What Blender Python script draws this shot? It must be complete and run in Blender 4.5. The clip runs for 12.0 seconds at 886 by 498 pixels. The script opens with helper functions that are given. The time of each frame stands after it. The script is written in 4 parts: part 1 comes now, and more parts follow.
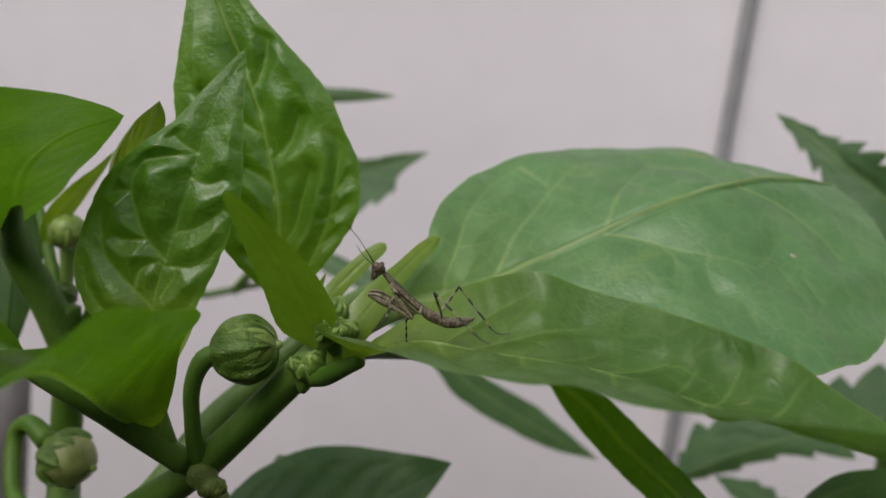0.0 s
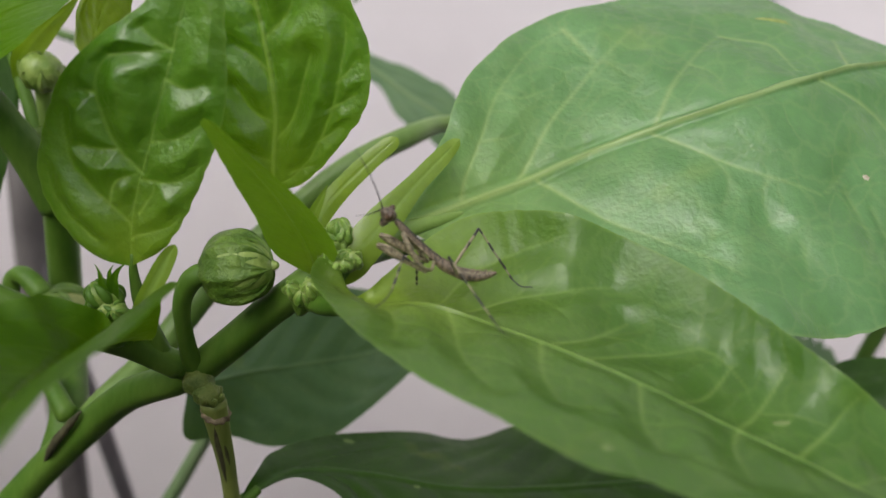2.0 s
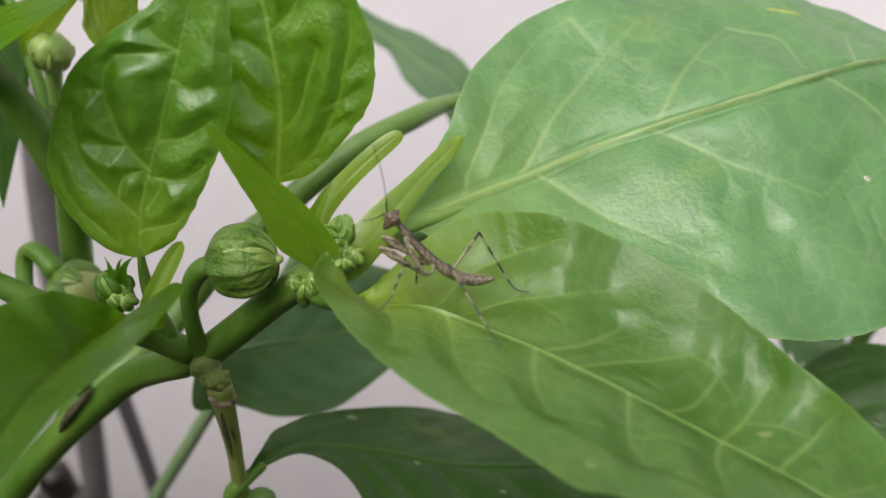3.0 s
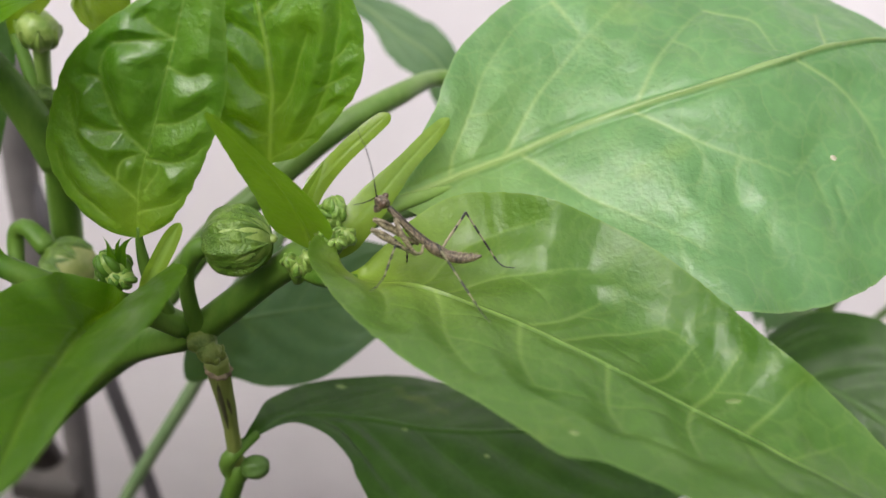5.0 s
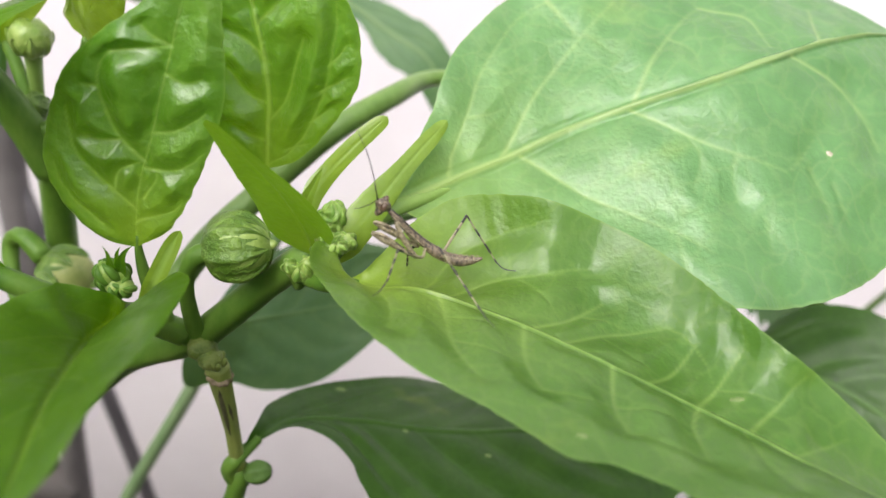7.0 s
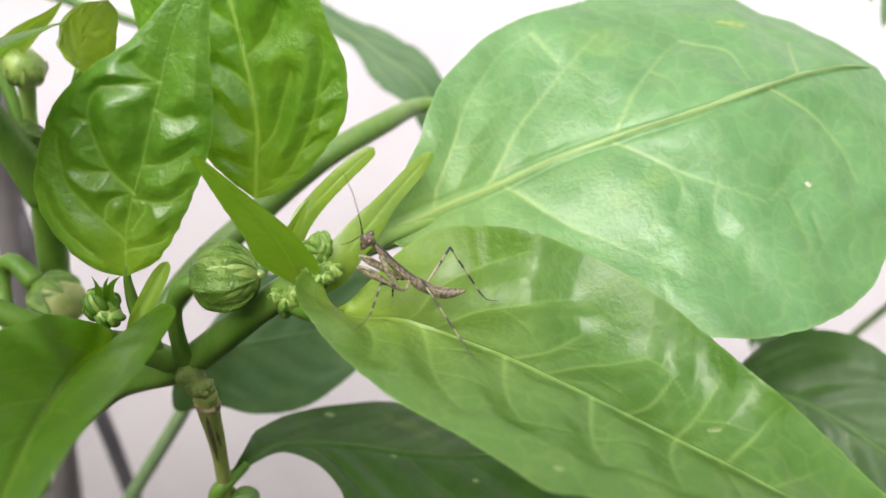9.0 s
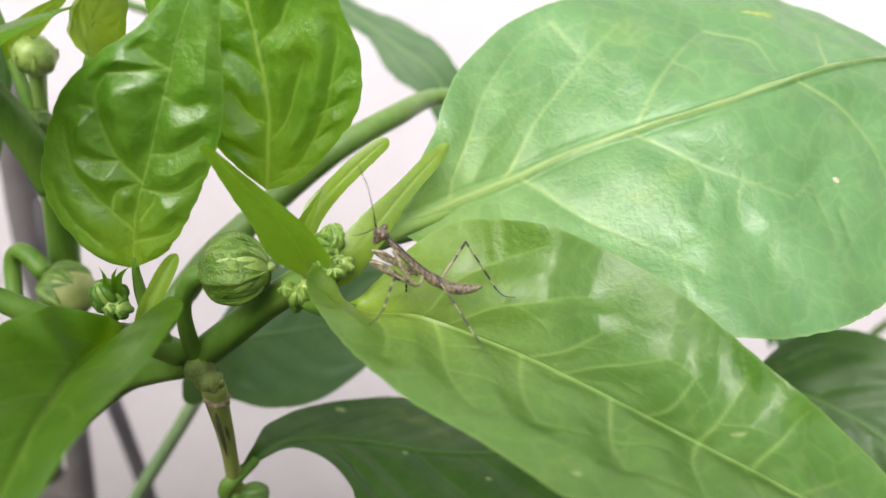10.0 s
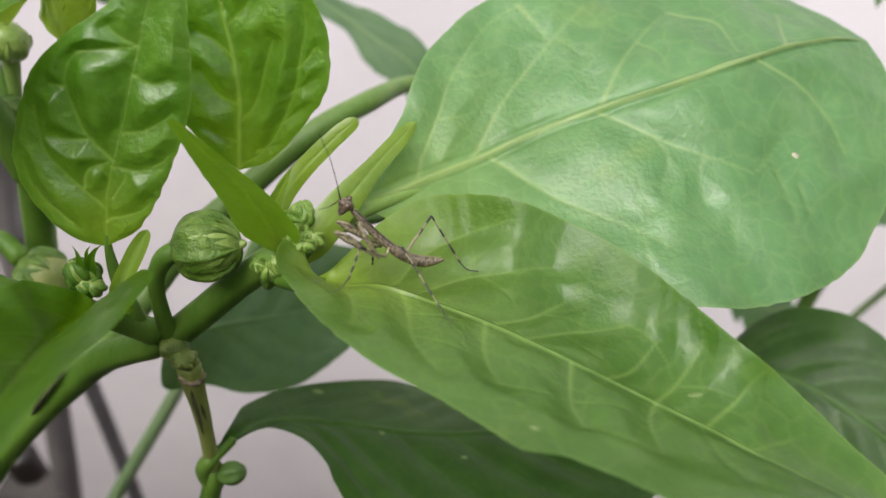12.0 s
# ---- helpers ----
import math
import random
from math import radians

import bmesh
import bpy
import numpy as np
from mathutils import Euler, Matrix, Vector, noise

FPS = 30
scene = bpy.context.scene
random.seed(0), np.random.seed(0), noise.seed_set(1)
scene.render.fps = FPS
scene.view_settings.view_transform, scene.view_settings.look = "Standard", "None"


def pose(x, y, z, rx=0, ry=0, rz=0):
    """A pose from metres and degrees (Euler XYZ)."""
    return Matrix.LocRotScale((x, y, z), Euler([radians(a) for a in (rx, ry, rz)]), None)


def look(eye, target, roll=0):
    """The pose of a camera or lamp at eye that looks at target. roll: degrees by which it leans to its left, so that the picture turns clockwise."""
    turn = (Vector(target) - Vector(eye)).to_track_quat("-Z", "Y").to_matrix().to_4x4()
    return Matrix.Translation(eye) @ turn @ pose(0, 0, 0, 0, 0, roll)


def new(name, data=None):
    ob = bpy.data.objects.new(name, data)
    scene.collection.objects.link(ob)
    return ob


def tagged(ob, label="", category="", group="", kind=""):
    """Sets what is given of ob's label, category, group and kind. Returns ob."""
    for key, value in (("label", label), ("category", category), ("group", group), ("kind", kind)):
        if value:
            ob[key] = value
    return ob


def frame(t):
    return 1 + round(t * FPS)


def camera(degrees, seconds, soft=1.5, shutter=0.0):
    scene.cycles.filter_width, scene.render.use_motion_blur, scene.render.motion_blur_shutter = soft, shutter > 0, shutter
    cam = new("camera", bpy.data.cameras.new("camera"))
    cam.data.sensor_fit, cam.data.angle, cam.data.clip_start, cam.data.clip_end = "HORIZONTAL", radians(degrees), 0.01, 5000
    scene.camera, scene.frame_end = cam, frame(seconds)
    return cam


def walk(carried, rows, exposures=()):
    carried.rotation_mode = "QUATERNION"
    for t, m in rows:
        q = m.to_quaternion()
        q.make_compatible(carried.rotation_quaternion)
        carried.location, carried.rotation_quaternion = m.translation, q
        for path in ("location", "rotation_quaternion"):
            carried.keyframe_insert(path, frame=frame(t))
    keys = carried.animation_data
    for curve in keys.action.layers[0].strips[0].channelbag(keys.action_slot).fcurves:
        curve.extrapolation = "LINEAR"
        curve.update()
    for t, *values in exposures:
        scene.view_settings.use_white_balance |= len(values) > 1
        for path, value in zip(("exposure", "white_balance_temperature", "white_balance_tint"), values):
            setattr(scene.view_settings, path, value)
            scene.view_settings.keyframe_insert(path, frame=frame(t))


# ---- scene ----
from mathutils.bvhtree import BVHTree
# A young mantis on the leaves of a pepper plant, filmed from a hand's width away.
cam = camera(59.38, 12.0, soft=1.5)
cam.data.dof.use_dof = True
cam.data.dof.focus_distance = 0.088
cam.data.dof.aperture_fstop = 23.0
PATH = [
    (0, 0.00003, -0.09999, 0.62003, 81.94, -7.60, 1.07),
    (0.5, -0.00185, -0.09541, 0.62171, 75.54, -8.11, 1.06),
    (1, -0.00028, -0.09205, 0.62907, 71.70, -9.04, 1.83),
    (1.5, -0.00133, -0.08788, 0.63288, 68.29, -10.26, 3.73),
    (2, -0.00308, -0.08212, 0.63768, 61.60, -10.57, 3.57),
    (2.5, -0.00198, -0.08327, 0.64214, 59.47, -11.18, 4.00),
    (3, -0.00308, -0.08090, 0.64319, 57.65, -11.07, 4.81),
    (5, -0.00474, -0.08340, 0.64623, 55.41, -11.77, 3.25),
    (5.5, -0.00469, -0.08329, 0.64705, 55.31, -11.93, 3.37),
    (6, -0.00499, -0.08351, 0.64800, 55.76, -11.93, 3.81),
    (6.5, -0.00510, -0.08224, 0.64737, 55.47, -11.65, 3.34),
    (7, -0.00601, -0.08301, 0.64662, 55.36, -11.33, 2.09),
    (9, -0.00503, -0.08333, 0.64894, 56.64, -11.51, 1.91),
    (9.5, -0.00539, -0.08138, 0.64782, 56.40, -11.46, 2.65),
    (10, -0.00504, -0.08126, 0.64770, 55.90, -11.45, 3.08),
    (10.5, -0.00435, -0.08204, 0.64773, 55.56, -11.62, 2.66),
    (11, -0.00424, -0.08191, 0.64738, 55.85, -12.02, 3.28),
    (11.5, -0.00425, -0.08301, 0.64681, 55.95, -11.60, 2.37),
    (12, -0.00244, -0.08439, 0.64682, 56.15, -11.41, 1.92),
]
EXPOSURES = [(0.0, -0.92), (0.5, -0.85), (1.0, -0.62), (2.0, -0.45), (3.0, -0.15), (5.0, 0.02), (6.0, 0.2), (7.0, 0.42),
             (9.0, 0.42), (10.5, 0.4), (11.2, 0.18), (12.0, -0.05)]
walk(cam, [(t, pose(x, y, z, rx, ry, rz)) for t, x, y, z, rx, ry, rz in PATH], EXPOSURES)

# ---- light: an overcast sky with a broad soft sun ----
world = bpy.data.worlds.new("overcast_sky")
scene.world = world
world.use_nodes = True
wn = world.node_tree
sky = wn.nodes.new("ShaderNodeTexSky")
sky.sky_type = "NISHITA"
sky.sun_disc = False
sky.sun_elevation = radians(50)
sky.sun_rotation = radians(215)
sky.dust_density = 4.0
sky.air_density = 1.0
sky.ozone_density = 0.6
soften = wn.nodes.new("ShaderNodeHueSaturation")
soften.inputs["Saturation"].default_value = 0.35
wn.links.new(sky.outputs[0], soften.inputs["Color"])
wn.links.new(soften.outputs[0], wn.nodes["Background"].inputs["Color"])
wn.nodes["Background"].inputs["Strength"].default_value = 0.31
sun_data = bpy.data.lights.new("sun", "SUN")
sun_data.energy = 0.65
sun_data.angle = radians(26)
sun_data.color = (1.0, 0.98, 0.95)
sun = new("sun", sun_data)
sun.matrix_world = look((-0.3, -0.8, 1.65), (0, 0, 0.6))

# ---- materials ----


def shader(name):
    """A new node material: its tree, its surface shader and two helpers to add and join nodes."""
    m = bpy.data.materials.new(name)
    m.use_nodes = True
    tree = m.node_tree
    return m, tree, tree.nodes["Principled BSDF"], tree.nodes.new, tree.links.new


def ramp(tree, a, b, at=(0.0, 1.0)):
    r = tree.nodes.new("ShaderNodeValToRGB")
    r.color_ramp.elements[0].color, r.color_ramp.elements[1].color = (*a, 1), (*b, 1)
    r.color_ramp.elements[0].position, r.color_ramp.elements[1].position = at
    return r


def leaf_material(name, deep, bright, vein, rough=0.34, thin=0.3, net=1.0, spec=0.5, relief=0.1, wax=0.0):
    """A leaf's skin: deep and bright greens in patches, pale veins, a fine net of veinlets, glossy wax and light that shines through."""
    m, tree, bsdf, node, link = shader(name)
    co = node("ShaderNodeTexCoord")
    big = node("ShaderNodeTexNoise")
    big.inputs["Scale"].default_value, big.inputs["Detail"].default_value = 140, 4
    fine = node("ShaderNodeTexNoise")
    fine.inputs["Scale"].default_value, fine.inputs["Detail"].default_value = 900, 3
    cells = node("ShaderNodeTexVoronoi")
    cells.feature = "DISTANCE_TO_EDGE"
    cells.inputs["Scale"].default_value = 240
    warp = node("ShaderNodeMixRGB")
    warp.inputs[0].default_value = 0.008
    link(co.outputs["Object"], warp.inputs[1])
    link(big.outputs["Color"], warp.inputs[2])
    link(co.outputs["Object"], big.inputs["Vector"])
    link(co.outputs["Object"], fine.inputs["Vector"])
    link(warp.outputs[0], cells.inputs["Vector"])
    tone = ramp(tree, deep, bright, (0.32, 0.72))
    link(big.outputs["Fac"], tone.inputs[0])
    speck = node("ShaderNodeMixRGB")
    speck.blend_type = "MULTIPLY"
    speck.inputs[0].default_value = 0.2
    grey = ramp(tree, (0.6, 0.6, 0.6), (1.15, 1.15, 1.15), (0.3, 0.7))
    link(fine.outputs["Fac"], grey.inputs[0])
    link(tone.outputs[0], speck.inputs[1])
    link(grey.outputs[0], speck.inputs[2])
    netline = ramp(tree, (1, 1, 1), (0, 0, 0), (0.0, 0.11))
    link(cells.outputs["Distance"], netline.inputs[0])
    lit = node("ShaderNodeMixRGB")
    amount = node("ShaderNodeMath")
    amount.operation = "MULTIPLY"
    amount.inputs[1].default_value = 0.17 * net
    link(netline.outputs[0], amount.inputs[0])
    link(amount.outputs[0], lit.inputs[0])
    link(speck.outputs[0], lit.inputs[1])
    lit.inputs[2].default_value = (*vein, 1)
    va = node("ShaderNodeAttribute")
    va.attribute_name = "vein"
    veined = node("ShaderNodeMixRGB")
    link(va.outputs["Fac"], veined.inputs[0])
    link(lit.outputs[0], veined.inputs[1])
    veined.inputs[2].default_value = (*vein, 1)
    ya = node("ShaderNodeAttribute")
    ya.attribute_name = "yellow"
    pale_base = node("ShaderNodeMixRGB")
    link(ya.outputs["Fac"], pale_base.inputs[0])
    link(veined.outputs[0], pale_base.inputs[1])
    pale_base.inputs[2].default_value = (0.27, 0.36, 0.03, 1)
    # yellow flecks
    spot = node("ShaderNodeTexNoise")
    spot.inputs["Scale"].default_value, spot.inputs["Detail"].default_value = 95, 2
    link(co.outputs["Object"], spot.inputs["Vector"])
    fleck = ramp(tree, (0, 0, 0), (0.16, 0.16, 0.16), (0.68, 0.80))
    link(spot.outputs["Fac"], fleck.inputs[0])
    final = node("ShaderNodeMixRGB")
    link(fleck.outputs[0], final.inputs[0])
    link(pale_base.outputs[0], final.inputs[1])
    final.inputs[2].default_value = (0.36, 0.42, 0.07, 1)
    link(final.outputs[0], bsdf.inputs["Base Color"])
    rr = ramp(tree, (rough - 0.07,) * 3, (rough + 0.12,) * 3, (0.3, 0.7))
    link(fine.outputs["Fac"], rr.inputs[0])
    link(rr.outputs[0], bsdf.inputs["Roughness"])
    bsdf.inputs["Specular IOR Level"].default_value = spec
    bsdf.inputs["Coat Weight"].default_value, bsdf.inputs["Coat Roughness"].default_value = wax, 0.12
    grain = node("ShaderNodeTexNoise")
    grain.inputs["Scale"].default_value, grain.inputs["Detail"].default_value = 1700, 2
    link(co.outputs["Object"], grain.inputs["Vector"])
    bump = node("ShaderNodeBump")
    bump.inputs["Strength"].default_value, bump.inputs["Distance"].default_value = 0.5, relief * 0.001
    link(grain.outputs["Fac"], bump.inputs["Height"])
    mesh_cells = node("ShaderNodeTexVoronoi")
    mesh_cells.feature = "DISTANCE_TO_EDGE"
    mesh_cells.inputs["Scale"].default_value = 620
    link(warp.outputs[0], mesh_cells.inputs["Vector"])
    pillow = node("ShaderNodeMath")
    pillow.operation = "MULTIPLY_ADD"
    pillow.inputs[1].default_value = 0.45
    link(mesh_cells.outputs["Distance"], pillow.inputs[0])
    link(cells.outputs["Distance"], pillow.inputs[2])
    sunk = node("ShaderNodeBump")
    sunk.inputs["Strength"].default_value, sunk.inputs["Distance"].default_value = 0.3, 0.0005 * net
    link(pillow.outputs[0], sunk.inputs["Height"])
    link(bump.outputs[0], sunk.inputs["Normal"])
    link(sunk.outputs[0], bsdf.inputs["Normal"])
    through_light = node("ShaderNodeBsdfTranslucent")
    gold = node("ShaderNodeMixRGB")
    gold.blend_type = "MULTIPLY"
    gold.inputs[0].default_value = 1.0
    gold.inputs[2].default_value = (1.65, 1.75, 0.45, 1)
    link(final.outputs[0], gold.inputs[1])
    link(gold.outputs[0], through_light.inputs["Color"])
    mix = node("ShaderNodeMixShader")
    mix.inputs[0].default_value = thin
    link(bsdf.outputs[0], mix.inputs[1])
    link(through_light.outputs[0], mix.inputs[2])
    link(mix.outputs[0], tree.nodes["Material Output"].inputs["Surface"])
    return m


def plain_material(name, a, b, scale, rough=0.5, bump=0.2, depth=0.0002, stretch=(1, 1, 1), spec=0.5, span=(0.45, 0.85)):
    """Two tones in a grain of the given scale, with a fine relief."""
    m, tree, bsdf, node, link = shader(name)
    co, fit_ = node("ShaderNodeTexCoord"), node("ShaderNodeMapping")
    fit_.inputs["Scale"].default_value = stretch
    link(co.outputs["Object"], fit_.inputs["Vector"])
    n1, n2 = node("ShaderNodeTexNoise"), node("ShaderNodeTexNoise")
    n1.inputs["Scale"].default_value, n1.inputs["Detail"].default_value = scale, 5
    n2.inputs["Scale"].default_value, n2.inputs["Detail"].default_value = scale * 7, 3
    link(fit_.outputs[0], n1.inputs["Vector"])
    link(fit_.outputs[0], n2.inputs["Vector"])
    both = node("ShaderNodeMath")
    both.operation = "MULTIPLY_ADD"
    both.inputs[1].default_value = 0.3
    link(n2.outputs["Fac"], both.inputs[0])
    link(n1.outputs["Fac"], both.inputs[2])
    tone = ramp(tree, a, b, span)
    link(both.outputs[0], tone.inputs[0])
    link(tone.outputs[0], bsdf.inputs["Base Color"])
    bsdf.inputs["Roughness"].default_value = rough
    bsdf.inputs["Specular IOR Level"].default_value = spec
    bp = node("ShaderNodeBump")
    bp.inputs["Strength"].default_value, bp.inputs["Distance"].default_value = bump, depth
    link(both.outputs[0], bp.inputs["Height"])
    link(bp.outputs[0], bsdf.inputs["Normal"])
    return m


LEAF_MAIN = leaf_material("leaf_mature", (0.086, 0.210, 0.064), (0.128, 0.280, 0.096), (0.27, 0.38, 0.15), 0.41, 0.25, 0.9, 0.66, 0.24, 0.12)
LEAF_TROUGH = leaf_material("leaf_grown", (0.060, 0.148, 0.016), (0.088, 0.188, 0.030), (0.21, 0.33, 0.08), 0.40, 0.30, 0.8, 0.42, 0.24, 0.22)
LEAF_YOUNG = leaf_material("leaf_young", (0.066, 0.175, 0.008), (0.108, 0.235, 0.018), (0.25, 0.38, 0.09), 0.42, 0.32, 0.6, 0.6, 0.4, 0.5)
LEAF_SHOOT = leaf_material("leaf_shoot", (0.145, 0.235, 0.020), (0.20, 0.30, 0.036), (0.21, 0.32, 0.07), 0.38, 0.32, 0.3, 0.45, 0.14, 0.4)
LEAF_FOLD = leaf_material("leaf_side_shoot", (0.057, 0.146, 0.005), (0.090, 0.195, 0.012), (0.14, 0.25, 0.03), 0.38, 0.42, 0.3, 0.3, 0.16, 0.1)
LEAF_TENDER = leaf_material("leaf_tender", (0.125, 0.24, 0.014), (0.175, 0.31, 0.030), (0.21, 0.33, 0.06), 0.38, 0.42, 0.3, 0.45, 0.16, 0.3)
# deep green, darkened further to carry the shade of the leaves above
LEAF_SHADED = leaf_material("leaf_shaded", (0.019, 0.060, 0.004), (0.034, 0.088, 0.008), (0.07, 0.15, 0.03), 0.42, 0.2, 0.5, 0.35)
# far leaves: green greyed to include the lens's veiling haze
LEAF_HAZY = leaf_material("leaf_far_hazy", (0.058, 0.124, 0.050), (0.086, 0.160, 0.068), (0.15, 0.23, 0.10), 0.5, 0.22, 0.3, 0.4)
STEM = plain_material("stem_skin", (0.050, 0.128, 0.008), (0.102, 0.190, 0.025), 220, 0.52, 0.4, 0.0003, (1, 1, 0.3), 0.35)
STEM_LIGHT = plain_material("petiole_skin", (0.15, 0.25, 0.045), (0.22, 0.33, 0.08), 220, 0.42, 0.3, 0.0002, (1, 1, 0.3))
STEM_PETIOLE = plain_material("long_petiole_skin", (0.095, 0.185, 0.028), (0.16, 0.265, 0.06), 220, 0.42, 0.3, 0.0002, (1, 1, 0.3))
SHOOT_PALE = plain_material("pale_shoot_skin", (0.13, 0.21, 0.09), (0.19, 0.27, 0.13), 220, 0.5, 0.3, 0.0002, (1, 1, 0.3))
STEM_DARK = plain_material("old_stem_skin", (0.045, 0.10, 0.014), (0.09, 0.17, 0.03), 200, 0.5, 0.3, 0.0002, (1, 1, 0.3))
NODE_WOOD = plain_material("withered_skin", (0.13, 0.17, 0.028), (0.25, 0.29, 0.075), 260, 0.5, 0.5, 0.0002, (1, 1, 0.15), span=(0.5, 0.8))
STREAK = plain_material("dried_streak", (0.035, 0.034, 0.014), (0.085, 0.08, 0.035), 700, 0.8, 0.5)
CORK = plain_material("corky_skin", (0.09, 0.065, 0.035), (0.30, 0.23, 0.15), 900, 0.8, 0.6)
BUD_GREEN = plain_material("bud_skin", (0.052, 0.115, 0.008), (0.125, 0.210, 0.030), 520, 0.36, 0.8, 0.0009, span=(0.5, 0.8))
NODE_GREEN = plain_material("node_skin", (0.075, 0.125, 0.014), (0.20, 0.25, 0.055), 500, 0.55, 0.8, 0.0006, span=(0.5, 0.8))
BUD_PETAL = plain_material("green_petal_skin", (0.13, 0.22, 0.03), (0.26, 0.34, 0.09), 500, 0.35, 0.5, 0.0004, span=(0.5, 0.8))
SEPAL = plain_material("sepal_skin", (0.10, 0.205, 0.022), (0.24, 0.36, 0.07), 900, 0.35, 0.7, 0.0006, span=(0.5, 0.8))
BUD_PALE = plain_material("petal_skin", (0.16, 0.20, 0.05), (0.29, 0.31, 0.11), 300, 0.45, 0.3)
SHELL = plain_material("mantis_shell", (0.020, 0.015, 0.011), (0.22, 0.168, 0.112), 3000, 0.45, 0.5, 0.0001, span=(0.5, 0.78))
SHELL_PALE = plain_material("mantis_pale", (0.085, 0.066, 0.038), (0.33, 0.28, 0.175), 3000, 0.45, 0.4, 0.0001, span=(0.48, 0.8))
LEG_PALE = plain_material("mantis_leg", (0.15, 0.13, 0.07), (0.30, 0.265, 0.16), 2200, 0.45, 0.3, 0.0001)
SHELL_DARK = plain_material("mantis_dark", (0.007, 0.006, 0.005), (0.022, 0.016, 0.013), 1500, 0.4, 0.4, 0.0001)
EYE_BROWN = plain_material("mantis_eye", (0.05, 0.03, 0.02), (0.13, 0.08, 0.05), 2000, 0.25, 0.1, 0.0001)
WALL_PAINT = plain_material("wall_paint", (0.70, 0.65, 0.67), (0.77, 0.72, 0.74), 6, 0.85, 0.15, 0.002)
# dark coat of the added light-blocking walls, low in bounce
BLOCKER_PAINT = plain_material("blocker_paint", (0.075, 0.062, 0.05), (0.12, 0.10, 0.082), 8, 0.85, 0.2, 0.002)
FLOOR_GREY = plain_material("floor_concrete", (0.06, 0.056, 0.055), (0.10, 0.095, 0.092), 9, 0.85, 0.3, 0.003)
METAL_GREY = plain_material("painted_metal", (0.20, 0.195, 0.20), (0.30, 0.29, 0.295), 40, 0.45, 0.1, 0.0005)
DARK_ROD = plain_material("dark_metal", (0.06, 0.055, 0.06), (0.11, 0.10, 0.105), 60, 0.5, 0.1, 0.0005)
POST_GREY = plain_material("post_paint", (0.11, 0.10, 0.098), (0.17, 0.155, 0.15), 50, 0.6, 0.1, 0.0005)
RAIL_BROWN = plain_material("rail_paint", (0.045, 0.04, 0.036), (0.085, 0.075, 0.068), 60, 0.7, 0.2, 0.0005)
POT_BROWN = plain_material("pot_plastic", (0.035, 0.028, 0.024), (0.06, 0.05, 0.043), 30, 0.5, 0.1, 0.0005)
SOIL = plain_material("potting_soil", (0.02, 0.014, 0.01), (0.07, 0.05, 0.035), 160, 0.95, 1.0, 0.004)

# ---- building blocks; local places are millimetres about a point 0.6 m over the floor ----
ORIGIN = Vector((0, 0, 0.6))


def at_mm(p):
    return ORIGIN + Vector(p) * 0.001


def spline(points, n):
    """n places, evenly spaced along a smooth curve through the points."""
    p = [np.array(q, float) for q in points]
    p = [2 * p[0] - p[1], *p, 2 * p[-1] - p[-2]]
    dense = []
    for a, b, c, d in zip(p, p[1:], p[2:], p[3:]):
        for s in np.linspace(0, 1, 24, endpoint=False):
            dense.append(0.5 * (2 * b + (c - a) * s + (2 * a - 5 * b + 4 * c - d) * s**2 + (3 * b - a - 3 * c + d) * s**3))
    dense = np.array([*dense, p[-2]])
    run = np.r_[0, np.cumsum(np.linalg.norm(np.diff(dense, axis=0), axis=1))]
    want = np.linspace(0, run[-1], n)
    return np.stack([np.interp(want, run, dense[:, k]) for k in range(dense.shape[1])], 1)


def mesh_object(name, verts, faces, material, parent=None, label="", smooth=True):
    me = bpy.data.meshes.new(name)
    me.from_pydata([tuple(v) for v in verts], [], faces)
    me.materials.append(material)
    me.polygons.foreach_set("use_smooth", [smooth] * len(me.polygons))
    me.update()
    ob = new(name, me)
    if parent:
        ob.parent = parent
    return tagged(ob, label)


def thing(name, label, category, place, group="", kind=""):
    ob = new(name)
    ob.empty_display_size = 0.005
    ob.location = place
    return tagged(ob, label, category, group, kind)


def tube_shape(points, radii, n=24, sides=12, ribs=0.0, rib_count=5, cap=True):
    """A round, tapering tube along a smooth curve: vertices in metres and faces. ribs: how deep its lengthwise ridges are."""
    path = spline([at_mm(p) for p in points], n)
    rad = np.interp(np.linspace(0, 1, n), np.linspace(0, 1, len(radii)), radii) * 0.001
    way = np.gradient(path, axis=0)
    way /= np.linalg.norm(way, axis=1)[:, None]
    side = np.cross(way[0], (0.3, 0.2, 0.93))
    side /= np.linalg.norm(side)
    verts, faces = [], []
    for k in range(n):
        side = side - way[k] * (side @ way[k])
        side /= np.linalg.norm(side)
        up = np.cross(way[k], side)
        for s in range(sides):
            a = 2 * math.pi * s / sides
            r = rad[k] * (1 + ribs * math.cos(rib_count * a))
            verts.append(path[k] + r * (math.cos(a) * side + math.sin(a) * up))
    for k in range(n - 1):
        for s in range(sides):
            t = (s + 1) % sides
            faces.append((k * sides + s, k * sides + t, (k + 1) * sides + t, (k + 1) * sides + s))
    if cap:
        for k, flip in ((0, True), (n - 1, False)):
            verts.append(path[k] + way[k] * rad[k] * (-0.4 if flip else 0.4))
            c = len(verts) - 1
            for s in range(sides):
                t = (s + 1) % sides
                faces.append((c, k * sides + t, k * sides + s) if flip else (c, k * sides + s, k * sides + t))
    return verts, faces


def joined(*shapes):
    verts, faces = [], []
    for v, f in shapes:
        base = len(verts)
        verts += list(v)
        faces += [tuple(i + base for i in q) for q in f]
    return verts, faces


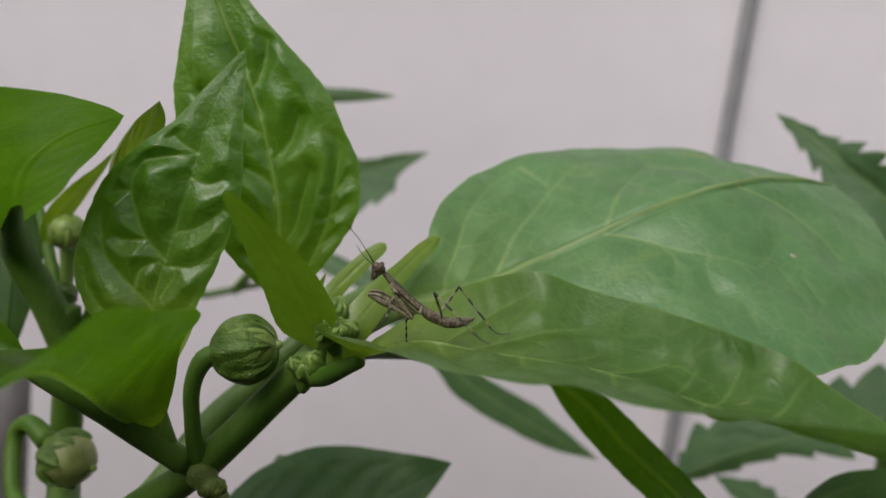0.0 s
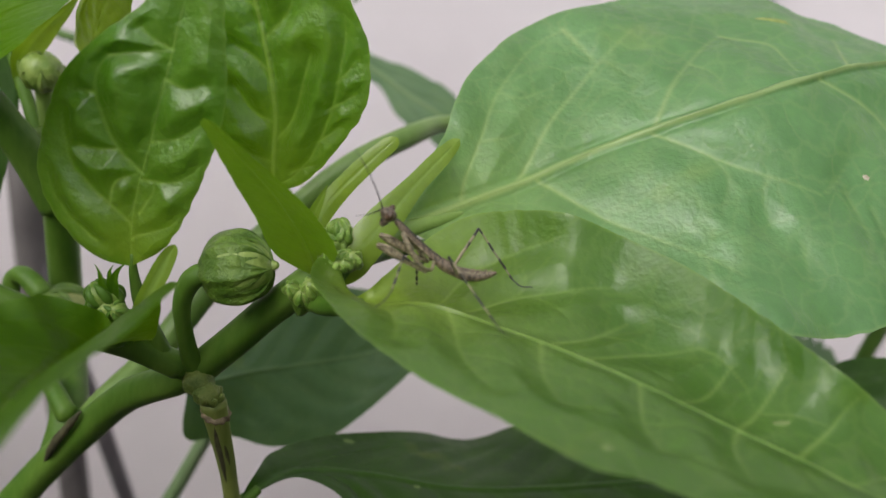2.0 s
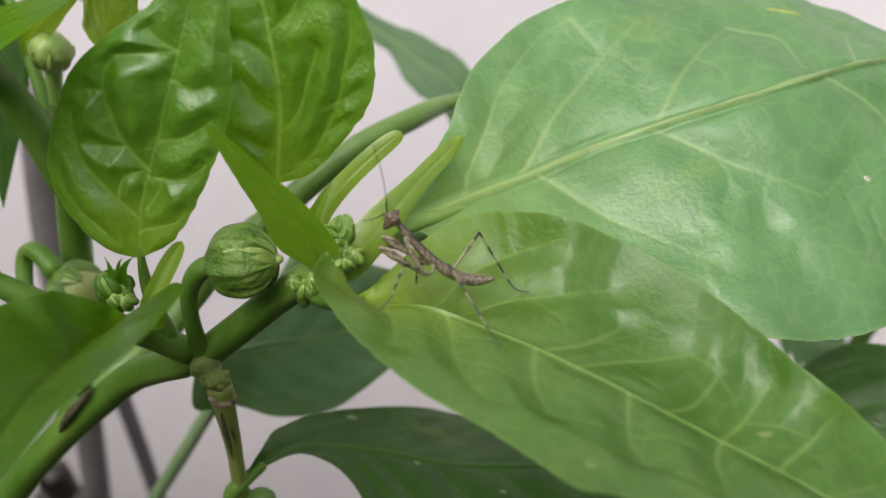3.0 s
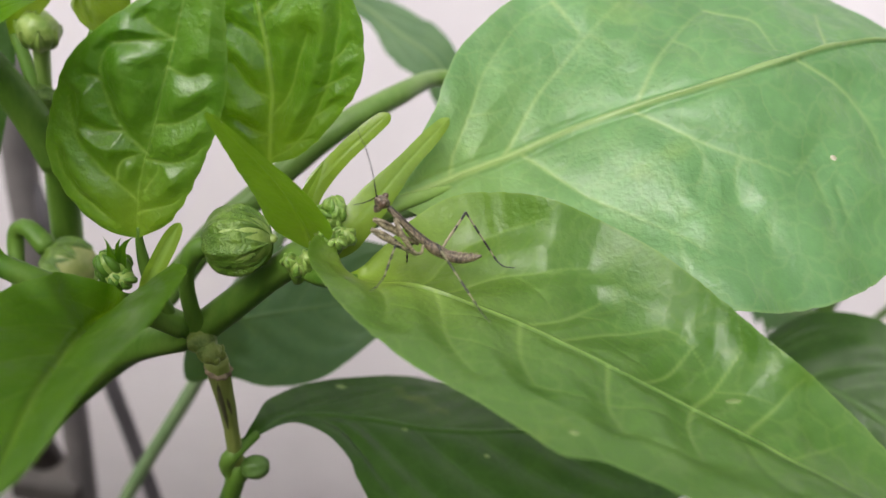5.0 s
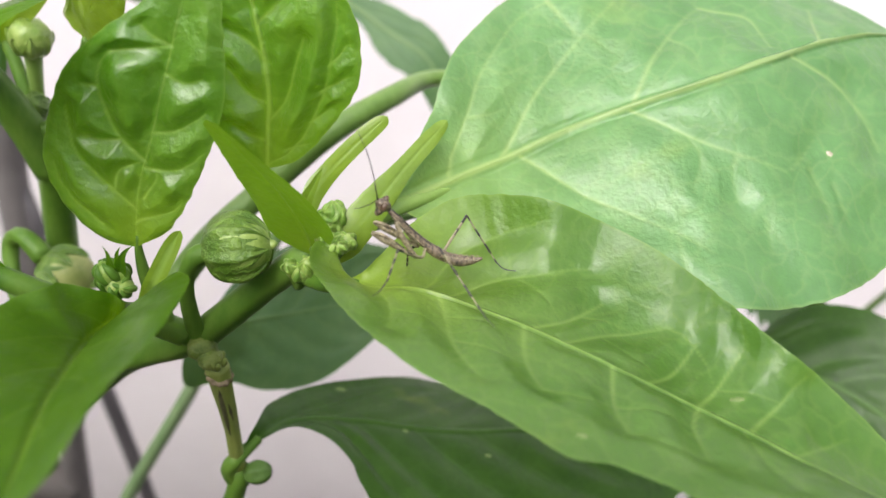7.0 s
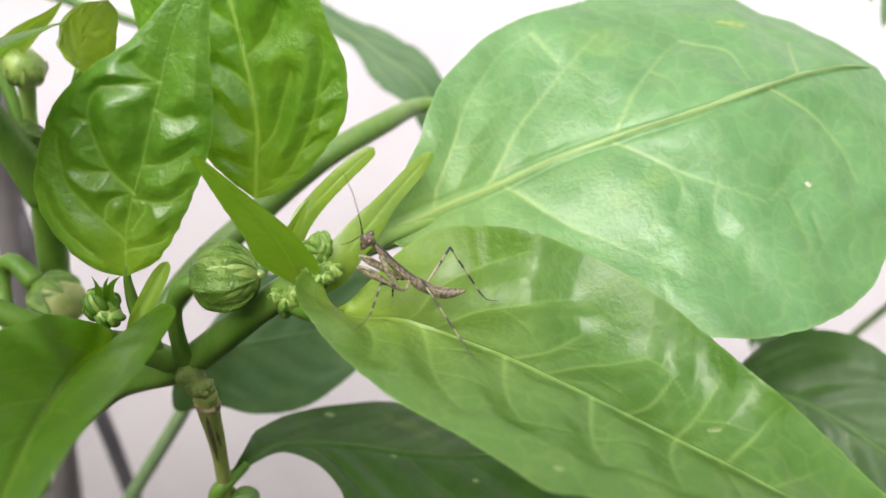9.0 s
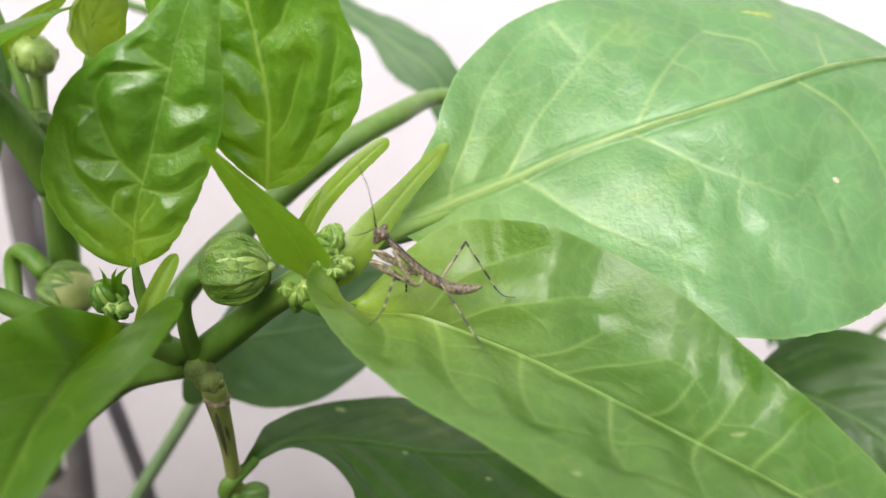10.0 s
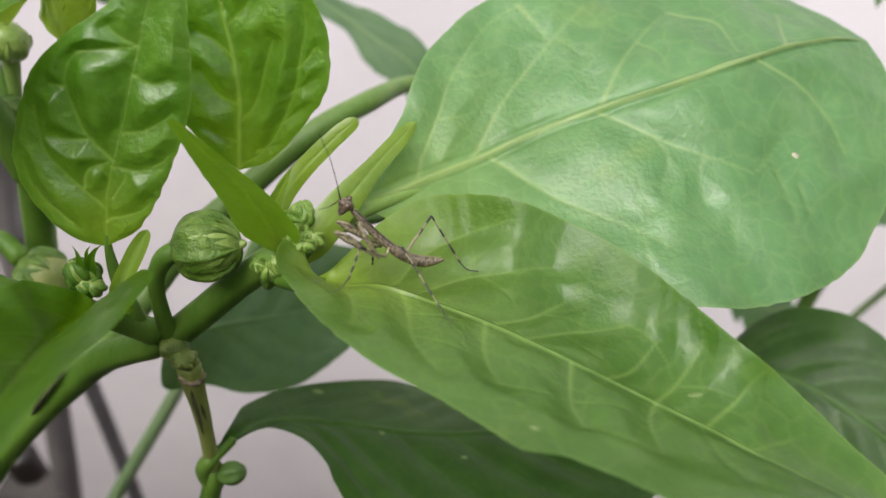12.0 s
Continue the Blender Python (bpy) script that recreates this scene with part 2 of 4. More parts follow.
def tube(name, points, radii, material, parent, n=24, sides=12, ribs=0.0, rib_count=5, label=""):
    place = np.array(parent.location) if parent and parent.parent is None else np.zeros(3)
    v, f = tube_shape(points, radii, n, sides, ribs, rib_count)
    return mesh_object(name, [p - place for p in v], f, material, parent, label)


def edge_of(mid, rail, n):
    return spline([mid[0], *rail, mid[-1]], n)


def leaf(name, mid, left, right, material, parent, nu=120, nv=36, face=(0, -0.4, 1), veins=7, slope=0.22, bend=0.10, quilt=0.25, cup=0.0,
         wave=0.25, rib=0.5, dome=2.2, vein_width=0.22, first=0.06, last=0.86, seed=1, label="", teeth=0.0, pucker=0.0, rib_width=1.0, vein_tone=0.5, sag=(0.0, 0.0), rib_tone=None, sweep=2.2, grain=0.42, lines=(), minor=(), yellow=0.0, belly=0.0):
    """A leaf blade between three rails: midrib, left and right edge, in millimetres. It sags or swells between its veins (quilt), bulges by cup,
    ripples by wave, and carries a raised midrib with side veins (lines gives their ways along and across the blade); teeth notches its edge."""
    rng = np.random.default_rng(seed)
    m, a, b = spline(mid, nu), edge_of(mid, left, nu), edge_of(mid, right, nu)
    u = np.linspace(0, 1, nu)
    v = np.linspace(-1, 1, 2 * nv + 1)
    v = np.sign(v) * np.abs(v) ** 1.3
    length = np.linalg.norm(np.diff(m, axis=0), axis=1).sum()
    grid = np.empty((nu, len(v), 3))
    for edge in (a, b):
        rough_edge = np.array([noise.noise(Vector((q * length * 0.9, seed, 0))) + 0.6 * noise.noise(Vector((q * length * 0.3, seed, 5))) for q in u])
        edge += (edge - m) / (np.linalg.norm(edge - m, axis=1)[:, None] + 1e-6) * (0.16 * rough_edge * np.clip(np.linalg.norm(edge - m, axis=1) / 4, 0, 1))[:, None]
    if teeth:
        saw = 1 - teeth * np.abs(((u * 9) % 1.0) ** 1.5) * np.sin(math.pi * u) ** 0.5
        a, b = m + (a - m) * saw[:, None], m + (b - m) * saw[:, None]
    for j, w in enumerate(v):
        edge = a if w < 0 else b
        grid[:, j] = m + (edge - m) * abs(w)
    width = np.stack([np.linalg.norm(a - m, axis=1)] * nv + [np.full(nu, 1e-3)] + [np.linalg.norm(b - m, axis=1)] * nv, 1)
    normal = np.cross(np.gradient(grid, axis=0), np.gradient(grid, axis=1))
    normal /= np.linalg.norm(normal, axis=2)[..., None] + 1e-12
    mean = normal.reshape(-1, 3).mean(0)
    if mean @ np.array(face, float) < 0:
        normal = -normal
    for _ in range(2):
        normal[1:-1] = (normal[:-2] + normal[1:-1] + normal[2:]) / 3
        normal[:, 1:-1] = (normal[:, :-2] + normal[:, 1:-1] + normal[:, 2:]) / 3
    normal /= np.linalg.norm(normal, axis=2)[..., None] + 1e-12
    U, V = u[:, None] + 0 * v[None], v[None] + 0 * u[:, None]
    A = np.abs(V)
    across = A * width
    half_rib = rib_width * (0.32 + 0.24 * (1 - U)) * np.clip(6 * (1 - U), 0.2, 1)
    mask = (min(0.85, 1.4 * vein_tone) if rib_tone is None else rib_tone) * np.exp(-((across / half_rib) ** 4))
    rise = rib * (0.55 * np.exp(-((across / (1.1 * half_rib)) ** 2)) - 0.14 * np.exp(-(((across - 2.1 * half_rib) / (0.9 * half_rib)) ** 2)))
    near = np.full(U.shape, 99.0)
    for line, tone in [(q, 1.0) for q in lines] + [(q, 0.5) for q in minor]:
        way = spline(line, 22)
        for k, ((u1, v1), (u2, v2)) in enumerate(zip(way, way[1:])):
            e = np.array(((u2 - u1) * length, v2 - v1))
            px_, py_ = (U - u1) * length, (V - v1) * width
            ex, ey = e[0], e[1] * width
            f = np.clip((px_ * ex + py_ * ey) / (ex * ex + ey * ey + 1e-9), 0, 1)
            off = np.hypot(px_ - f * ex, py_ - f * ey)
            near = np.minimum(near, off + 4 * (1 - tone))
            mask = np.maximum(mask, tone * vein_tone * (1.1 - 0.6 * k / 21) * np.exp(-((off / (vein_width * (0.5 + 0.5 * tone) * (1.1 - 0.5 * k / 21))) ** 2)))
    for side in (-1, 1):
        on = (V * side) > 0
        for k in range(veins):
            start = first + (last - first) * (k + 0.5 * (side > 0)) / veins + rng.normal(0, 0.008)
            sl, be = slope * (1 + rng.normal(0, 0.08)), bend * (1 + rng.normal(0, 0.25))
            line = start + sl * A * (1.15 - 0.3 * start) + be * A**sweep
            off = np.abs(U - line) * length * 0.8 + np.where(on, 0, 50)
            near = np.minimum(near, off + np.clip(A - 0.72, 0, 1) * 40)
            wide = vein_width * (1.15 - 0.75 * A)
            mask = np.maximum(mask, vein_tone * (1.1 - 0.7 * A) * np.exp(-((off / wide) ** 2)))
            # a fork towards the margin
            line2 = start + sl * 0.62 + (A - 0.5) * 0.02 + (A - 0.55) * rng.choice((-0.28, 0.42))
            off2 = np.abs(U - line2) * length * 0.8 + np.where(on & (A > 0.5), 0, 50)
            mask = np.maximum(mask, 0.4 * vein_tone * np.exp(-((off2 / (wide * 0.8)) ** 2)))
    mask = np.maximum(mask, 0.5 * vein_tone * np.exp(-(((1 - A) * width / 0.2) ** 2)) * (width > 1.5))
    swell = quilt * (1 - np.exp(-((near / dome) ** 2))) * (1 - np.exp(-((across / 1.6) ** 2))) * np.clip(3.2 * (1 - A), 0, 1)
    swell = swell * np.clip(width / 7.5, 0, 1) ** 1.3 * np.clip((1 - U) * 3.2, 0, 1)
    rise = rise + swell - 0.13 * mask
    ripple = np.array([[noise.noise(Vector((x[0] * 0.14 + seed, x[1] * 0.14, x[2] * 0.14))) for x in row] for row in grid[:: 4]])
    ripple = np.stack([np.interp(u, u[::4] if u[::4][-1] == 1 else u[::4], ripple[:, j]) for j in range(len(v))], 1)
    if pucker:
        bumps = np.array([[noise.noise(Vector((x[0] * grain + seed, x[1] * grain, x[2] * grain))) for x in row] for row in grid[::2]])
        bumps = np.stack([np.interp(u, u[::2], bumps[:, j]) for j in range(len(v))], 1)
        rise = rise + pucker * bumps * (1 - np.exp(-((near / 1.5) ** 2))) * np.clip(3 * (1 - A), 0, 1) * np.clip(width / 7.5, 0, 1)
    rise = rise + wave * ripple * (0.3 + 0.7 * A) + (cup + np.where(V < 0, sag[0], sag[1])) * width * A * (1 - A)
    rise = rise - belly * np.exp(-(((U - 0.1) / 0.13) ** 2)) * 4 * A * (1 - A) * (V < 0)
    taper = np.clip(np.minimum(U * 14, (1 - U) * 14), 0, 1)
    top = grid + normal * (rise * taper)[..., None]
    cols = len(v)
    verts = top.reshape(-1, 3)
    half = nu * cols
    faces = [(i * cols + j, i * cols + j + 1, (i + 1) * cols + j + 1, (i + 1) * cols + j) for i in range(nu - 1) for j in range(cols - 1)]
    place = np.array(parent.location)
    ob = mesh_object(name, verts * 0.001 + np.array(ORIGIN) - place, faces, material, parent, label)
    layer = ob.data.attributes.new("vein", "FLOAT", "POINT")
    layer.data.foreach_set("value", np.clip(mask.ravel(), 0, 1).astype(np.float32))
    tint = (yellow * np.exp(-((U / 0.24) ** 2)) * np.clip(1.3 + V, 0.25, 1)).ravel()
    layer = ob.data.attributes.new("yellow", "FLOAT", "POINT")
    layer.data.foreach_set("value", tint.astype(np.float32))
    fix = bmesh.new()
    fix.from_mesh(ob.data)
    bmesh.ops.remove_doubles(fix, verts=[q for q in fix.verts if q.index % half // cols in (0, nu - 1)], dist=1e-7)
    bmesh.ops.recalc_face_normals(fix, faces=fix.faces)
    fix.to_mesh(ob.data)
    fix.free()
    return ob


def lance(name, mid, width, side, material, parent, fold=0.3, label="", profile=(0.72, 1.0, 0.95, 0.68, 0.36), **more):
    """A slender leaf: its midrib, greatest half width and the way of its right edge, with both halves folded up by fold."""
    stops = (8, 16, 24, 32, 40, 45, 47)[:len(profile)]
    m = spline(mid, 49)[list(stops)]
    s = Vector(side).normalized()
    way = Vector(np.array(mid[-1], float) - np.array(mid[0], float)).normalized()
    s = (s - way * s.dot(way)).normalized()
    up = s.cross(way)
    w = [width * q for q in profile]
    right = [tuple(np.array(p) + np.array(s * k + up * k * fold)) for p, k in zip(m, w)]
    left = [tuple(np.array(p) + np.array(-s * k + up * k * fold)) for p, k in zip(m, w)]
    return leaf(name, mid, left, right, material, parent, label=label, **more)


def ball_shape(center, radii, axis=(0, 0, 1), seg=20, rings=14, ribs=0.0, rib_count=6, pinch=0.0, seed=0):
    """An egg-shaped body with lengthwise ribs about its axis; pinch narrows its far end."""
    turn = np.array(Vector(axis).normalized().to_track_quat("Z", "Y").to_matrix())
    verts, faces = [], []
    for i in range(rings + 1):
        t = math.pi * i / rings
        for s in range(seg):
            a = 2 * math.pi * s / seg
            r = math.sin(t) * (1 + ribs * math.cos(rib_count * a)) * (1 + pinch * math.cos(t))
            q = np.array((radii[0] * r * math.cos(a), radii[1] * r * math.sin(a), -radii[2] * math.cos(t)))
            verts.append(np.array(at_mm(center)) + turn @ q * 0.001)
    for i in range(rings):
        for s in range(seg):
            t = (s + 1) % seg
            faces.append((i * seg + s, i * seg + t, (i + 1) * seg + t, (i + 1) * seg + s))
    return verts, faces


def solid(name, shape, material, parent, label=""):
    place = np.array(parent.location) if parent and parent.parent is None else np.zeros(3)
    v, f = shape
    return mesh_object(name, [p - place for p in v], f, material, parent, label)


def box_object(name, lo, hi, material, bevel=0.0, parent=None, label="", kind=""):
    bm = bmesh.new()
    bmesh.ops.create_cube(bm, size=1)
    lo, hi = Vector(lo), Vector(hi)
    for q in bm.verts:
        q.co = Vector([(lo[k] + hi[k]) / 2 + q.co[k] * (hi[k] - lo[k]) for k in range(3)])
    if bevel:
        bmesh.ops.bevel(bm, geom=bm.edges[:], offset=bevel, segments=3, affect="EDGES")
    me = bpy.data.meshes.new(name)
    bm.to_mesh(me)
    bm.free()
    me.materials.append(material)
    ob = new(name, me)
    if parent:
        ob.parent = parent
    return tagged(ob, label, kind=kind)


# ---- the setting ----
floor = box_object("floor", (-3, -3, -0.45), (3, 3, -0.35), FLOOR_GREY, kind="structure")
tagged(floor, "grey concrete floor under the plants", "floor")
wall = box_object("wall_north", (-3, 0.42, -0.35), (3, 0.57, 1.6), WALL_PAINT, kind="structure")
tagged(wall, "pale pinkish white painted wall behind the plants", "wall")

# added behind the camera, unseen: dims the lower wall and low leaves
back = box_object("blocker_south", (-3, -0.38, -0.35), (3, -0.23, 0.72), BLOCKER_PAINT, kind="structure")
tagged(back, "unseen dull brown parapet added to block low sky light", "wall")

# two added side walls, out of view, that hold back light from the sides
side = box_object("blocker_east", (1.3, -0.23, -0.35), (1.45, 0.42, 1.6), BLOCKER_PAINT, kind="structure")
tagged(side, "unseen dull brown side wall added to cut sideways light", "wall")
side = box_object("blocker_west", (-1.65, -0.23, -0.35), (-1.5, 0.42, 1.3), BLOCKER_PAINT, kind="structure")
tagged(side, "unseen dull brown side wall added to cut sideways light", "wall")

drain = thing("wall_pipe", "thin grey painted metal pipe standing against the wall", "pipe", (0.173, 0.415, -0.35))
tube("pipe", [(173, 415.5, -950), (173, 415.5, 0), (173, 415.5, 900)], [4.5, 4.5, 4.5], METAL_GREY, drain, 24, 16)

# ---- the pepper plant ----
plant = thing("pepper_plant", "green pepper plant with glossy leaves, flower buds and young side shoots", "plant", (-0.09, 0.02, -0.2))
tube("stem", [(-90, 20, -805), (-92, 20, -500), (-88, 18, -250), (-76, 8, -110), (-58.5, -0.5, -68), (-51.5, 0.5, -55.5), (-42.7, 0, -42.8), (-36.6, -3, -34.2), (-27, -7.3, -25), (-19, -6.5, -15), (-12.5, -8.5, -6.5)],
     [7, 6.5, 5.6, 4.9, 4.3, 4.2, 3.7, 3.2, 2.7, 2.45, 1.9], STEM, plant, 150, 18, 0.05, 5)
for k in range(7):
    tube("bark_line", [(-44 - 0.55 * k, -1.7 - 0.1 * k, -40.2 - 0.75 * k), (-45.2 - 0.5 * k, -2.0 - 0.05 * k, -42.2 - 0.9 * k), (-46.8 - 0.45 * k, -1.6, -44.8 - 1.0 * k)], [0.2, 0.6, 0.15], STREAK, plant, 14, 8, label="dark corky line at the stem's fork")
tube("side_stem", [(-50, 1.5, -53), (-49.5, 5, -48.5), (-52.5, 12, -47), (-56.5, 20, -44.5), (-58.6, 24, -38), (-57.8, 22, -24), (-57, 20, -14)], [2.2, 2.8, 2.6, 2.5, 2.5, 2.4, 1.2],
     STEM, plant, 50, 12, 0.05)
tube("petiole", [(-12.5, -8.5, -7), (-9, -6.5, -4.5), (-5.2, -3.9, -2.5), (-1.5, -0.6, -2.0), (3.5, 3.9, -1.3)], [1.5, 1.25, 1.05, 0.85, 0.4], STEM_LIGHT, plant, 26, 14)
broad_leaf = leaf("leaf", [(-5.2, -3.9, -2), (1.6, 2.5, -0.5), (8.8, 6.9, 2.3), (15.8, 10, 6.2), (22.8, 11.2, 10.4), (29.5, 11.4, 14.6), (37, 14.4, 17.8), (46.6, 20.9, 20.3), (55, 27, 21.2), (64.5, 33.4, 20.9)],
     [(-4, 1.5, 3), (-2.5, 7.9, 5.6), (-2, 12, 8.6), (-0.6, 16.8, 11.5), (2.2, 21, 14.2), (5.6, 26.6, 16.3), (13.2, 30.5, 20), (23, 38.6, 21.8), (32.6, 40.8, 23.4), (41, 43.5, 24.2), (47.3, 43.1, 23), (50.5, 43, 22.8), (56, 44, 22), (61, 39.5, 21.6)],
     [(2, -3, -5), (12, -6, -6), (25, -10, -5), (37, -11.7, -2), (44.5, -8, -3.1), (50.4, -5.9, -1.5), (58, 0, 0), (65, 10, 6), (67.5, 20, 13), (67, 28, 18)],
     LEAF_MAIN, plant, 260, 80, (0, -0.5, 1), veins=0, slope=0.26, bend=0.08, quilt=0.75, pucker=0.5, grain=0.18, wave=0.7, rib=1.0, vein_width=0.3, seed=3, rib_width=0.95, vein_tone=0.68, rib_tone=0.9, dome=3.5,
     yellow=0.35, lines=[[(0.1, 0.0), (0.13, -0.35), (0.18, -0.53), (0.25, -0.72), (0.33, -0.83), (0.39, -0.86)],
            [(0.19, 0.0), (0.28, -0.29), (0.35, -0.42), (0.41, -0.56), (0.48, -0.71)],
            [(0.41, 0.0), (0.47, -0.22), (0.52, -0.35), (0.6, -0.51)],
            [(0.76, 0.0), (0.8, -0.48)],
            [(0.39, -0.86), (0.4, -0.57)],
            [(0.6, -0.51), (0.66, -0.36), (0.66, -0.09)],
            [(0.22, 0.0), (0.28, 0.36), (0.33, 0.51), (0.37, 0.63), (0.4, 0.73)],
            [(0.4, 0.0), (0.42, 0.07), (0.46, 0.2), (0.51, 0.33), (0.56, 0.46)],
            [(0.68, 0.0), (0.73, 0.22), (0.74, 0.45), (0.73, 0.65)]],
     minor=[[(0.57, 0.46), (0.63, 0.39)],
            [(0.62, 0.59), (0.61, 0.76)],
            [(0.4, 0.51), (0.38, 0.61)],
            [(0.5, 0.62), (0.48, 0.78)],
            [(0.25, -0.72), (0.27, -0.58), (0.32, -0.52)],
            [(0.41, -0.56), (0.43, -0.37)],
            [(0.51, 0.33), (0.49, 0.41), (0.48, 0.53)],
            [(0.46, 0.2), (0.46, 0.31), (0.42, 0.46)],
            [(0.18, -0.53), (0.21, -0.41), (0.24, -0.36)],
            [(0.52, -0.35), (0.54, -0.21), (0.53, -0.08)],
            [(0.6, 0.49), (0.59, 0.68), (0.55, 0.79)],
            [(0.37, 0.66), (0.36, 0.83), (0.38, 0.91)]],
     label="broad mature pepper leaf with a pale raised midrib")
trough_leaf = leaf("leaf", [(-9.5, -14, -7), (-5, -18, -3.5), (-0.7, -20, -1.2), (5, -21.6, -1.1), (10.2, -24.1, -0.4), (15, -27, 0.2), (19.7, -29.2, 0.1), (24.6, -30.7, -0.5), (29.3, -32.4, -0.9), (38, -36, -1.6), (47, -39, -2.2), (55, -41, -3)],
     [(-10.6, -12.3, -3.6), (-12.6, -12.9, -2.7), (-13.1, -15.3, -2.6), (-12, -19.5, -1.8), (-9.6, -24, -0.8), (-5.8, -29.2, 0), (-2, -33, 0.6), (1.8, -35, 0.6), (5.4, -37.4, 1.2), (8.5, -40, 1.8), (11.3, -43, 3), (15.4, -42, 2.0), (20, -44, 2.4), (24, -46.5, 3.4), (30, -46, 3.4), (37, -44.5, 3.0), (46, -43.5, 1.5)],
     [(-7, -15, -3.8), (-5, -11.5, -2.6), (-2.1, -6.5, -1.1), (2.3, -5.7, 2.1), (7, -7.8, 4.7), (11.7, -10.1, 6.1), (18, -10.5, 5), (25, -15, 4.5), (33.6, -25.5, 4), (39.5, -27.1, 1.3), (47, -32, -2)],
     LEAF_TROUGH, plant, 260, 80, (0, -0.2, 1), veins=0, slope=0.2, bend=0.06, quilt=0.75, pucker=0.2, grain=0.32, dome=1.7, wave=0.35, rib=0.35, vein_width=0.2, seed=5, sag=(-0.12, -0.8), rib_width=0.42, vein_tone=0.65, belly=1.2,
     yellow=0.55, lines=[[(0.2, 0.0), (0.26, 0.34), (0.34, 0.52), (0.42, 0.73)],
            [(0.16, 0.0), (0.18, 0.26), (0.2, 0.53), (0.25, 0.69), (0.34, 0.87)],
            [(0.33, 0.0), (0.38, 0.21), (0.41, 0.36), (0.44, 0.54)],
            [(0.38, 0.0), (0.44, 0.28), (0.49, 0.46), (0.53, 0.61)],
            [(0.57, 0.0), (0.6, 0.29), (0.63, 0.76)],
            [(0.19, 0.0), (0.3, -0.51), (0.37, -0.74)],
            [(0.32, 0.0), (0.38, -0.38), (0.42, -0.56)],
            [(0.45, 0.0), (0.49, -0.35), (0.53, -0.57)],
            [(0.57, 0.0), (0.58, -0.24), (0.61, -0.49)],
            [(0.1, 0.0), (0.15, -0.3), (0.21, -0.54), (0.26, -0.79)],
            [(0.5, 0.0), (0.54, 0.23), (0.57, 0.61)],
            [(0.64, 0.0), (0.69, 0.53), (0.72, 0.93)]],
     minor=[[(0.26, 0.34), (0.29, 0.5), (0.28, 0.66)], [(0.3, 0.43), (0.34, 0.35), (0.38, 0.2)], [(0.34, 0.52), (0.38, 0.6), (0.4, 0.72)], [(0.41, 0.36), (0.45, 0.42), (0.49, 0.46)], [(0.44, 0.28), (0.48, 0.2), (0.53, 0.15)],
            [(0.53, 0.61), (0.57, 0.55), (0.6, 0.3)], [(0.25, -0.28), (0.29, -0.2), (0.33, -0.05)], [(0.3, -0.51), (0.35, -0.45), (0.38, -0.38)], [(0.42, -0.56), (0.46, -0.5), (0.49, -0.35)], [(0.49, -0.35), (0.54, -0.3), (0.58, -0.24)],
            [(0.6, 0.29), (0.64, 0.4), (0.69, 0.53)], [(0.53, -0.57), (0.57, -0.6), (0.61, -0.49)], [(0.21, -0.54), (0.26, -0.45), (0.3, -0.51)], [(0.63, 0.0), (0.66, -0.3), (0.7, -0.55)], [(0.7, 0.0), (0.75, 0.35), (0.79, 0.7)]],
     label="trough-shaped pepper leaf on which the mantis stands")
tube("petiole", [(-14.5, -8.5, -10.5), (-12, -11, -9.5), (-9.5, -14, -7.2), (-7.5, -15.8, -5.6)], [1.4, 1.2, 1.1, 0.8], STEM, plant, 16, 12)
leaf("leaf", [(-32.8, -11.5, -9), (-32.7, -11, -2), (-31.4, -10, 5), (-30, -9.2, 13), (-28.6, -8.2, 20.5), (-25.9, -7.4, 27.4)],
     [(-36.3, -11.8, -8.5), (-40, -11.5, -5.8), (-42.5, -10.8, -1), (-42.3, -10.2, 4), (-40.4, -9.5, 10.2), (-36.5, -8.9, 15), (-33, -8.5, 18.2), (-28.5, -7.6, 24.5)],
     [(-28.9, -11.4, -5.4), (-26.2, -10.5, 1.4), (-24.5, -9.8, 8), (-24.3, -9.2, 12.4), (-25, -8.5, 18.5), (-25.6, -7.6, 25.5)],
     LEAF_YOUNG, plant, 200, 60, (0, -1, 0.3), veins=0, slope=0.26, bend=0.30, sweep=2.6, grain=0.34, quilt=1.25, dome=1.2, wave=0.3, rib=0.12, vein_width=0.17, seed=7, rib_width=0.34, vein_tone=0.6, rib_tone=0.3, cup=0.2, first=0.06, last=0.62, pucker=0.6,
     yellow=0.4, lines=[[(0.29, 0.0), (0.37, -0.29), (0.44, -0.46), (0.5, -0.6), (0.56, -0.69), (0.6, -0.67)],
            [(0.5, -0.61), (0.5, -0.78)],
            [(0.13, 0.0), (0.21, -0.29), (0.28, -0.53), (0.33, -0.68), (0.39, -0.78), (0.44, -0.85)],
            [(0.36, -0.29), (0.36, -0.47), (0.37, -0.64)],
            [(0.12, -0.66), (0.2, -0.82), (0.26, -0.88), (0.3, -0.89)],
            [(0.38, 0.0), (0.42, 0.38), (0.47, 0.64), (0.5, 0.76)],
            [(0.27, 0.0), (0.3, 0.5), (0.34, 0.77), (0.39, 0.94)],
            [(0.09, 0.0), (0.17, 0.72), (0.22, 0.92)],
            [(0.64, 0.0), (0.66, -0.27), (0.69, -0.57)],
            [(0.21, -0.29), (0.27, -0.23), (0.29, -0.02)],
            [(0.56, 0.0), (0.56, 0.36), (0.59, 0.63)],
            [(0.18, 0.15), (0.25, 0.29), (0.28, 0.28)],
            [(0.6, -0.67), (0.62, -0.4), (0.64, 0.0)]],
     label="glossy young pepper leaf, puckered between its veins")
